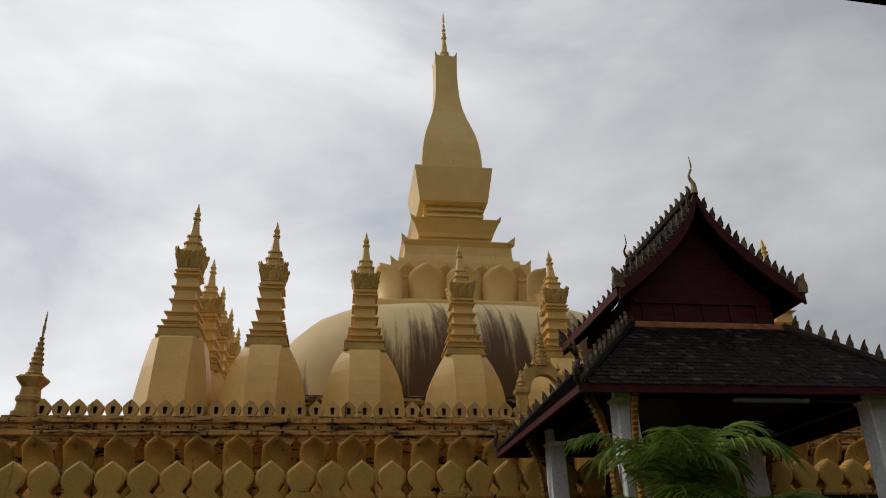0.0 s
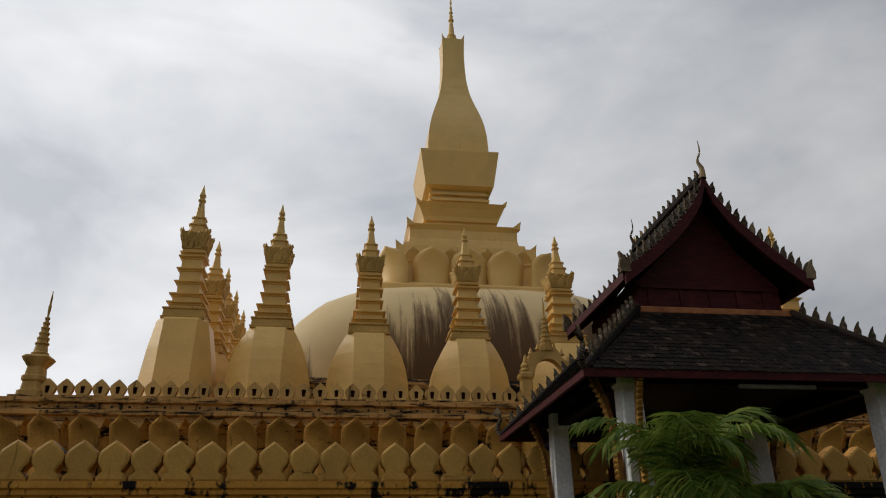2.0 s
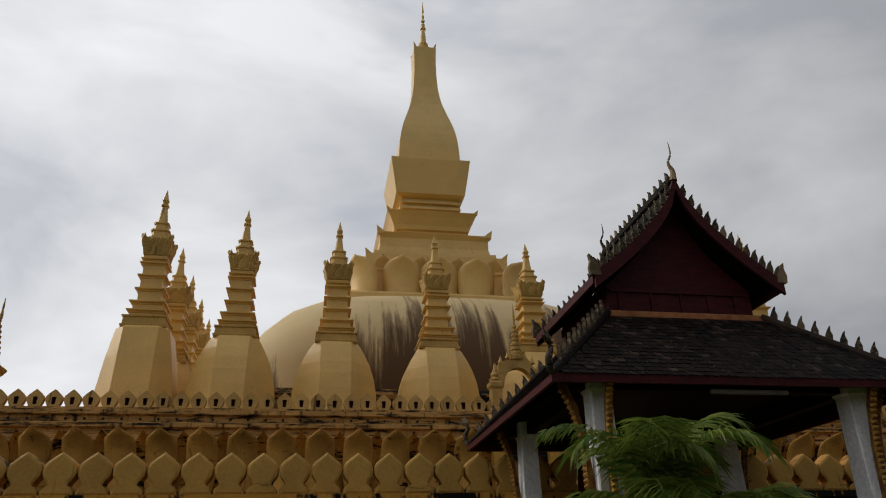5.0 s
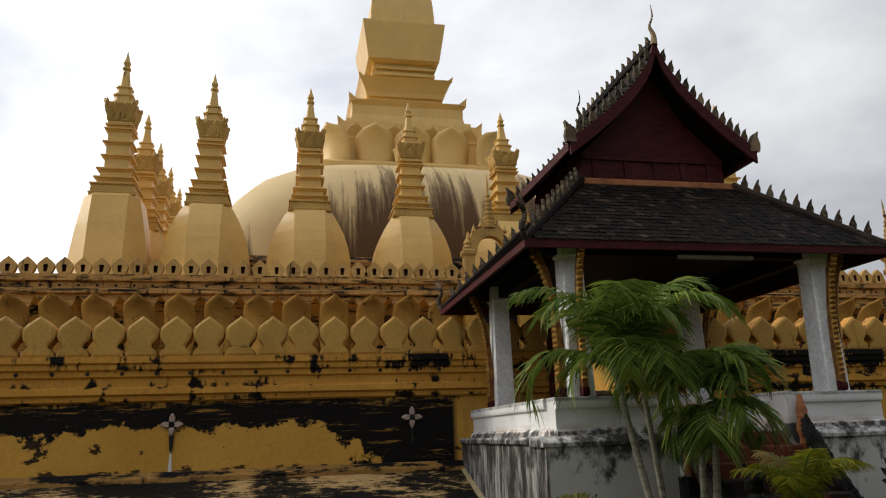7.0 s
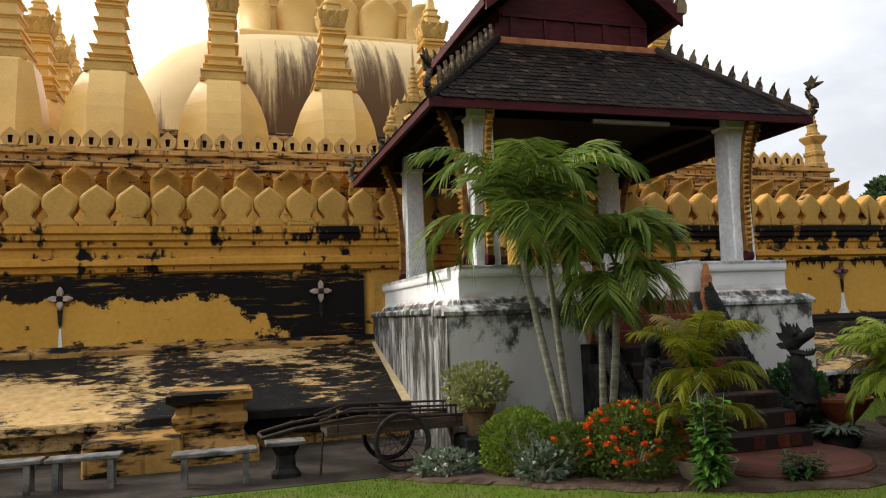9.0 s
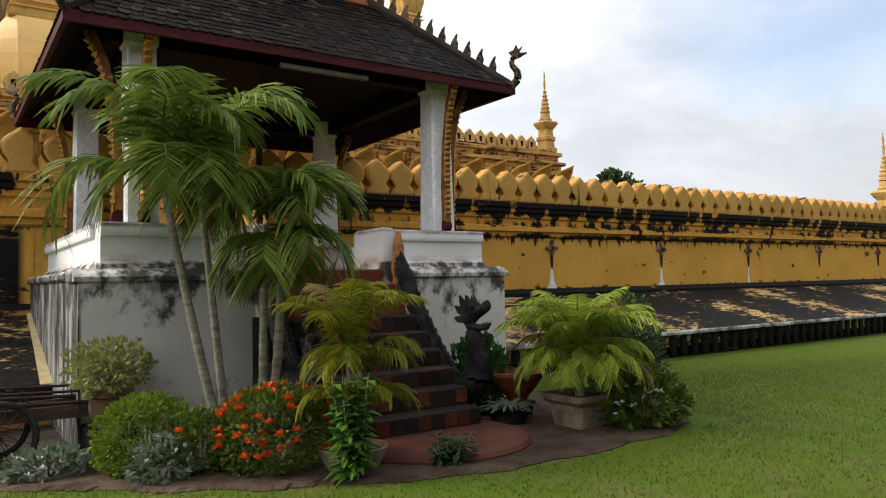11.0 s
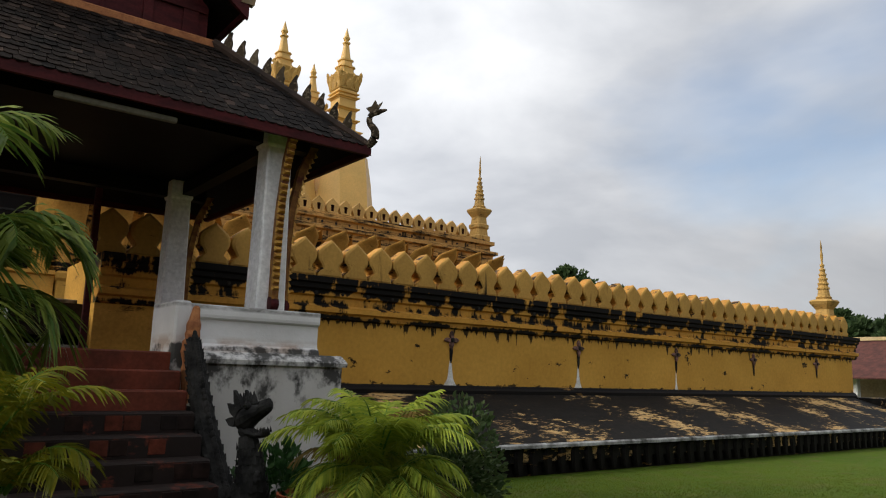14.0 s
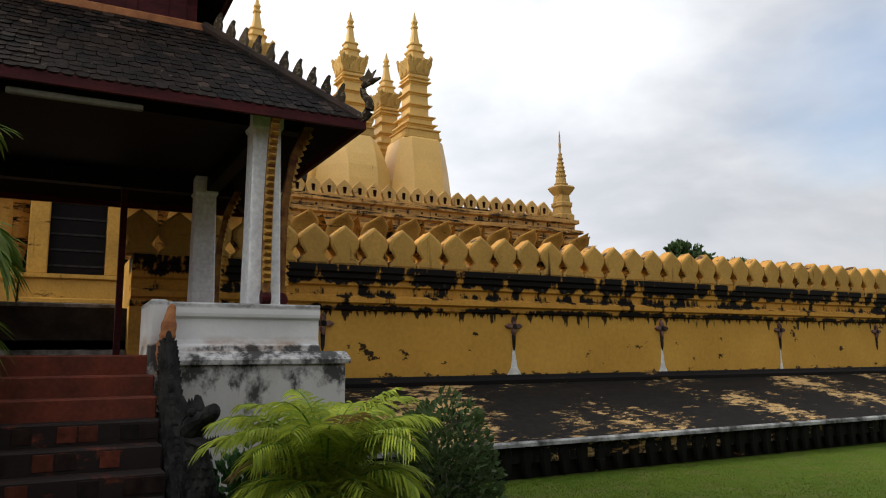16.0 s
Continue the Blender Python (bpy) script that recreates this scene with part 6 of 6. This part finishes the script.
def stool():
    ob = thing("stone_stool", "pale slatted seat on a dark stone pedestal", "stool", Matrix.Translation((-6.15, -6.0, 0.09)))
    part("pedestal", Shape().squares([(0.20, 0), (0.20, 0.06), (0.14, 0.12), (0.13, 0.3), (0.18, 0.40), (0.20, 0.44)], cut=0.3), M_STONE, ob)
    for k in range(3):
        part("slat", Shape().box(-0.28, -0.2 + 0.14 * k, 0.44, 0.28, -0.09 + 0.14 * k, 0.50, 0.01), M_BENCH, ob)


stool()


def handcart():
    """A two-wheeled cart resting on its shafts."""
    ob = thing("handcart", "rusty two-wheeled handcart with wooden deck and long shafts", "cart", Matrix.Translation((-4.55, -6.05, 0.09)))
    deck = part("deck", Shape().box(-1.05, -0.38, 0.55, 0.95, 0.38, 0.60), M_PLANK, ob)
    for sy in (-0.36, 0.30):
        part("side_rail", Shape().box(-1.05, sy, 0.60, 0.95, sy + 0.05, 0.70), M_PLANK, ob)
        part("shaft", Shape().tube([(0.95, sy, 0.72), (-0.6, sy, 0.80), (-1.5, sy * 0.95, 0.70), (-1.95, sy * 0.9, 0.60)], 0.024, 8), M_METAL, ob)
        part("side_bar", Shape().tube([(0.9, sy, 0.86), (-0.7, sy, 0.92), (-1.15, sy, 0.78)], 0.018, 6), M_METAL, ob)
        for x in (-0.9, -0.3, 0.3, 0.85):
            part("upright", Shape().tube([(x, sy, 0.56), (x, sy, 0.87)], 0.015, 6), M_METAL, ob)
    part("handle", Shape().tube([(-1.93, -0.33, 0.60), (-1.97, 0, 0.62), (-1.93, 0.28, 0.60)], 0.022, 8), M_METAL, ob)
    part("prop", Shape().tube([(-1.1, -0.3, 0.62), (-1.15, -0.3, 0.02)], 0.02, 6), M_METAL, ob)
    part("axle", Shape().tube([(0.0, -0.50, 0.42), (0.0, 0.50, 0.42)], 0.022, 8), M_METAL, ob)
    for sy in (-0.48, 0.48):
        wh = part("wheel", Shape().lathe([(0.035, -0.05), (0.045, -0.03), (0.045, 0.03), (0.035, 0.05)], 12).moved(pose(0, sy, 0.42, 90)), M_METAL, ob, "spoked wheel hub")
        ring = lambda R, r, n=32, m=8: Shape().add([((R + r * math.cos(b)) * math.cos(a), sy + r * math.sin(b), 0.42 + (R + r * math.cos(b)) * math.sin(a)) for a in [2 * math.pi * i / n for i in range(n)] for b in [2 * math.pi * j / m for j in range(m)]],
                                                   [(i * m + j, ((i + 1) % n) * m + j, ((i + 1) % n) * m + (j + 1) % m, i * m + (j + 1) % m) for i in range(n) for j in range(m)])
        part("tyre", ring(0.392, 0.030), M_RUBBER, wh)
        part("rim", ring(0.355, 0.013), M_METAL, wh)
        for k in range(16):
            a = 2 * math.pi * k / 16
            part("spoke", Shape().tube([(0.04 * math.cos(a), sy, 0.42 + 0.04 * math.sin(a)), (0.35 * math.cos(a + 0.12), sy, 0.42 + 0.35 * math.sin(a + 0.12))], 0.005, 4), M_METAL, wh)


handcart()


def stepped_block():
    ob = thing("stepped_block", "small stepped masonry block of yellow paint and black mould", "pedestal", Matrix.Translation((-7.2, -3.85, 0)))
    part("block", Shape().squares([(0.75, 0), (0.75, 0.30), (0.60, 0.34), (0.52, 0.46), (0.52, 0.62), (0.58, 0.70), (0.58, 0.82), (0.52, 0.86), (0.52, 0.98), (0.66, 1.06), (0.66, 1.18), (0.60, 1.20)]), M_FOOT, ob)


stepped_block()
tagged(part("wall_step", Shape().box(-9.0, -4.9, 0, -7.6, -3.4, 0.60, 0.03), M_FOOT), "low yellow masonry ledge at the wall's foot", "ledge", kind="structure")


# ---- passage behind the pavilion, upper gate ----
def passage():
    g = thing("passage", "stepped passage through the wall behind the pavilion", "passage", kind="structure")
    for x0, x1 in ((END_L, -1.35), (1.05, END_R)):
        part("panel", Shape().box(x0, 0.02, 2.3, x1, 0.5, 3.42), M_GOLD, g)
        part("cornice", Shape().run(wall_profile(), x0, x1), M_CORNICE, g)
    for x in (-1.6, 1.05):
        part("cheek", Shape().box(x, 0.5, 2.3, x + 0.25, 3.2, 4.42), M_GOLD, g)
    for k in range(6):
        part("step", Shape().box(-1.35, 0.2 + 0.3 * k, 2.2, 1.05, 3.0, 2.57 + 0.20 * k, 0.015), M_OLDSTEP, g)


passage()


def doorway():
    d = thing("storey_door", "dark doorway above a high sill in a yellow moulded frame", "door", Matrix.Translation((0.3, T2Y - 0.95, 3.4)), kind="structure")
    for sx in (-1, 1):
        part("jamb", Shape().box(sx * 1.08 - 0.28, -0.35, 1.62, sx * 1.08 + 0.28, 0.3, 4.5, 0.04), M_GOLD, d)
        part("pier", Shape().squares([(0.34, 0), (0.34, 1.3), (0.40, 1.4), (0.40, 1.55), (0.34, 1.62)], (sx * 1.9, -0.3, 0)), M_GOLD, d)
    part("sill", Shape().run([(-0.5, 0.0), (-0.5, 0.7), (-0.58, 0.75), (-0.58, 0.85), (-0.45, 0.9), (-0.45, 1.45), (-0.55, 1.5), (-0.55, 1.62), (0.3, 1.62), (0.3, 0.0)], -1.5, 1.5), M_GOLD, d)
    part("lintel", Shape().run([(-0.5, 4.4), (-0.5, 4.5), (-0.4, 4.6), (-0.4, 4.8), (-0.25, 5.0), (0.3, 5.0), (0.3, 4.4)], -1.4, 1.4), M_CORNICE2, d)
    part("door_leaf", Shape().box(-0.80, 0.0, 1.62, 0.80, 0.08, 4.4), M_SHADEWOOD, d)
    for k in range(5):
        part("door_bar", Shape().box(-0.8, -0.03, 1.9 + 0.5 * k, 0.8, 0.0, 1.96 + 0.5 * k), M_RUBBER, d)


doorway()


def upper_gate():
    g = thing("upper_gate", "ornate gilded arch gate crowned by a ringed spire", "gate", Matrix.Translation((0.42, T2Y + 0.1, 8.5)))
    for sx in (-1, 1):
        part("gate_post", Shape().squares([(0.30, -0.3), (0.30, 0.3), (0.24, 0.35), (0.22, 1.1), (0.30, 1.2), (0.30, 1.35), (0.24, 1.42)], (sx * 0.95, 0, 0), 0.2), M_OLDGOLD, g)
        part("post_finial", Shape().lathe([(0.2, 1.4), (0.26, 1.5), (0.16, 1.6), (0.2, 1.7), (0.1, 1.85), (0.02, 2.2)], 10, (sx * 0.95, 0, 0)), M_OLDGOLD, g)
    arch = Shape()
    inner = [(0.62 * math.cos(a), 1.25 + 0.75 * math.sin(a)) for a in [math.pi * k / 12 for k in range(13)]]
    outer = [(1.0 * math.cos(a) * (1 + 0.12 * math.sin(6 * a)), 1.25 + 1.2 * math.sin(a) * (1 + 0.08 * math.sin(6 * a))) for a in [math.pi * k / 12 for k in range(13)]]
    n = 13
    arch.add([(x, y, z) for y in (-0.22, 0.22) for ring in (inner, outer) for x, z in ring],
             [f for i in range(n - 1) for f in ((i, i + 1, n + i + 1, n + i), (2 * n + i, 3 * n + i, 3 * n + i + 1, 2 * n + i + 1), (n + i, n + i + 1, 3 * n + i + 1, 3 * n + i), (i, 2 * n + i, 2 * n + i + 1, i + 1))])
    for k in range(9):
        a = math.pi * (k + 0.5) / 9
        arch.lathe([(0.02, -0.02), (0.13, 0.05), (0.08, 0.14), (0.01, 0.34)], 6, (1.05 * math.cos(a), 0, 1.25 + 1.22 * math.sin(a)))
    part("arch", arch, M_OLDGOLD, g, "scrolled arch with flame edging")
    prof, z = [(0.34, 2.35), (0.36, 2.5), (0.26, 2.55)], 2.55
    for k in range(7):
        r = 0.28 - 0.03 * k
        prof += [(r, z + 0.02), (r, z + 0.1), (r - 0.06, z + 0.13), (r - 0.06, z + 0.19)]
        z += 0.2
    part("ringed_spire", Shape().lathe(prof + [(0.05, z + 0.1), (0.06, z + 0.3), (0.01, z + 0.85)], 10), M_OLDGOLD, g)


upper_gate()


# ---- distance ----
def far_cloister():
    c = thing("far_cloister", "low cloister with red-brown tiled roof and white pillars", "building")
    part("roof", Shape().run([(52.0, 2.85), (57.5, 5.75), (63, 2.85), (63, 2.75), (57.5, 5.5), (52.0, 2.75)], -26, 14.5, "y"), M_ROOFRED, c)
    part("ridge_cap", Shape().box(57.2, -26, 5.68, 57.8, 14.6, 5.95), M_CREAM, c)
    part("rear_wall", Shape().box(58.0, -26, -0.1, 58.3, 14, 4.6), M_CREAM, c)
    for k in range(10):
        part("pillar", Shape().squares([(0.26, 0), (0.26, 2.9)], (53.2, -25 + 4.2 * k, 0), 0.15), M_WHITEP, c)
    part("base", Shape().box(52.4, -26, -0.1, 62, 14, 0.3), M_PAVE, c)


far_cloister()


def tree(at, height, spread, seed, label="distant broad-leaved tree with dark crown"):
    rng = random.Random(seed)
    ob = thing("tree", label, "tree", Matrix.Translation(at), "far trees")
    tr = Shape().tube([(0, 0, 0), (0.1, 0, height * 0.3), (0, 0.1, height * 0.6)], [0.5, 0.4, 0.2], 8)
    crown = Shape()
    for k in range(16):
        a, r = rng.uniform(0, 6.28), spread * rng.uniform(0.1, 0.75)
        p = (r * math.cos(a), r * math.sin(a), height * rng.uniform(0.55, 0.92))
        tr.tube([(0, 0, height * 0.45), (p[0] * 0.5, p[1] * 0.5, p[2] * 0.85), p], [0.16, 0.1, 0.03], 5)
        q = spread * rng.uniform(0.24, 0.40)
        leaf_ball(crown, p, (q, q, q * 0.75), 240, 0.75, rng, 0.6)
    part("trunk", tr, M_BARK, ob)
    part("crown", crown, M_TREE, ob, kind="stuff")


for k, (x, y, h, sp) in enumerate(((77, 60, 18.6, 4.5), (83, 61, 17.6, 5), (88, 60, 18.0, 3.8), (71, 62, 16.5, 5), (80, 22, 10.6, 3.6), (82, 17.5, 9.2, 4.2), (84, 13, 8.6, 4.2), (86, 25, 9.0, 5), (90, 9, 8.4, 4.5), (94, 2, 8, 5))):
    tree((x, y, 0), h, sp, 100 + k)


def fan_palm(at, height):
    rng = random.Random(9)
    ob = thing("fan_palm", "tall fan palm with ragged dark crown in the distance", "palm", Matrix.Translation(at))
    part("trunk", Shape().tube([(0, 0, 0), (0.15, 0, height * 0.5), (0, 0, height)], [0.42, 0.3, 0.26], 9), M_BARK, ob)
    for k in range(34):
        a, e = rng.uniform(0, 6.28), rng.uniform(-0.9, 1.4)
        d = Vector((math.cos(a) * math.cos(e), math.sin(a) * math.cos(e), math.sin(e)))
        t = d.cross(Vector((0, 0, 1))).normalized()
        u = d.cross(t)
        s = Shape()
        hub = Vector((0, 0, height)) + d * 1.3
        for j in range(17):
            b = -1.9 + 3.8 * j / 16
            q = (d * math.cos(b) + t * math.sin(b) + u * 0.15 * math.sin(j * 9)).normalized()
            w = q.cross(u).normalized() * 0.12
            s.add([hub, hub + q * 0.7 + w, hub + q * 1.4, hub + q * 0.7 - w], [(0, 1, 2), (0, 2, 3)])
        s.tube([(0, 0, height), hub], 0.05, 4)
        part("fan_leaf", s, M_TREE, ob)


fan_palm((75, 9.4, 0), 10.6)


# ---- roof tiles ----
def roof_tiles():
    """Overlapping flat tiles with rounded ends, course by course, on the four slopes of the pavilion's skirt roof."""
    roof = bpy.data.objects["pavilion_roof"]
    rng = random.Random(5)
    def tile(w, h, th):
        half = [(w / 2, 0.0), (w / 2, -h * 0.82), (w * 0.32, -h * 0.96), (0, -h)]
        out = half + [(-x, y) for x, y in half[-2::-1]]
        return [(x, y, 0.0) for x, y in out], [(x, y, th) for x, y in out]
    lo_z, hi_z, rows = EZ + 0.05, 7.42, 17
    one = Shape().loft(list(tile(0.145, 0.20, 0.016))).mesh("tile", M_TILE)
    slopes = ((Vector((XP - EX, EY0, lo_z)), Vector((XP + EX, EY0, lo_z)), Vector((XP - GX, GY0, hi_z)), Vector((XP + GX, GY0, hi_z)), True),
              (Vector((XP - EX, EY1, lo_z)), Vector((XP - EX, EY0, lo_z)), Vector((XP - GX, GY1, hi_z)), Vector((XP - GX, GY0, hi_z)), False),
              (Vector((XP + EX, EY0, lo_z)), Vector((XP + EX, EY1, lo_z)), Vector((XP + GX, GY0, hi_z)), Vector((XP + GX, GY1, hi_z)), False))
    count, rest = 0, Shape()
    for a, b, c, d, front in slopes:
        across, up = (b - a).normalized(), ((c + d) / 2 - (a + b) / 2).normalized()
        normal = across.cross(up).normalized()
        for r in range(rows):
            f0 = (r + 0.9) / rows
            p0, p1 = a.lerp(c, min(f0, 1)), b.lerp(d, min(f0, 1))
            n = int((p1 - p0).length / 0.15)
            for k in range(n):
                p = p0.lerp(p1, (k + (0.25 if r % 2 else 0.75)) / n) + normal * (0.012 + rng.uniform(0, 0.012))
                tilt = rng.uniform(-0.05, 0.05)
                x, y = across * math.cos(tilt) + up * math.sin(tilt), up * math.cos(tilt) - across * math.sin(tilt)
                y = (y + normal * -0.09).normalized()
                m = Matrix((( x.x, y.x, normal.x, p.x), (x.y, y.y, normal.y, p.y), (x.z, y.z, normal.z, p.z), (0, 0, 0, 1)))
                if front and count < 300 and p.x > XP - 0.4 and r < 12:
                    part("tile", one, None, roof, at=m)
                    count += 1
                else:
                    at = len(rest.v)
                    rest.loft(list(tile(0.145, 0.20, 0.016)))
                    rest.moved(m, at)
    part("tiles", rest, M_TILE, roof, "courses of dark roof tiles", kind="stuff")


roof_tiles()
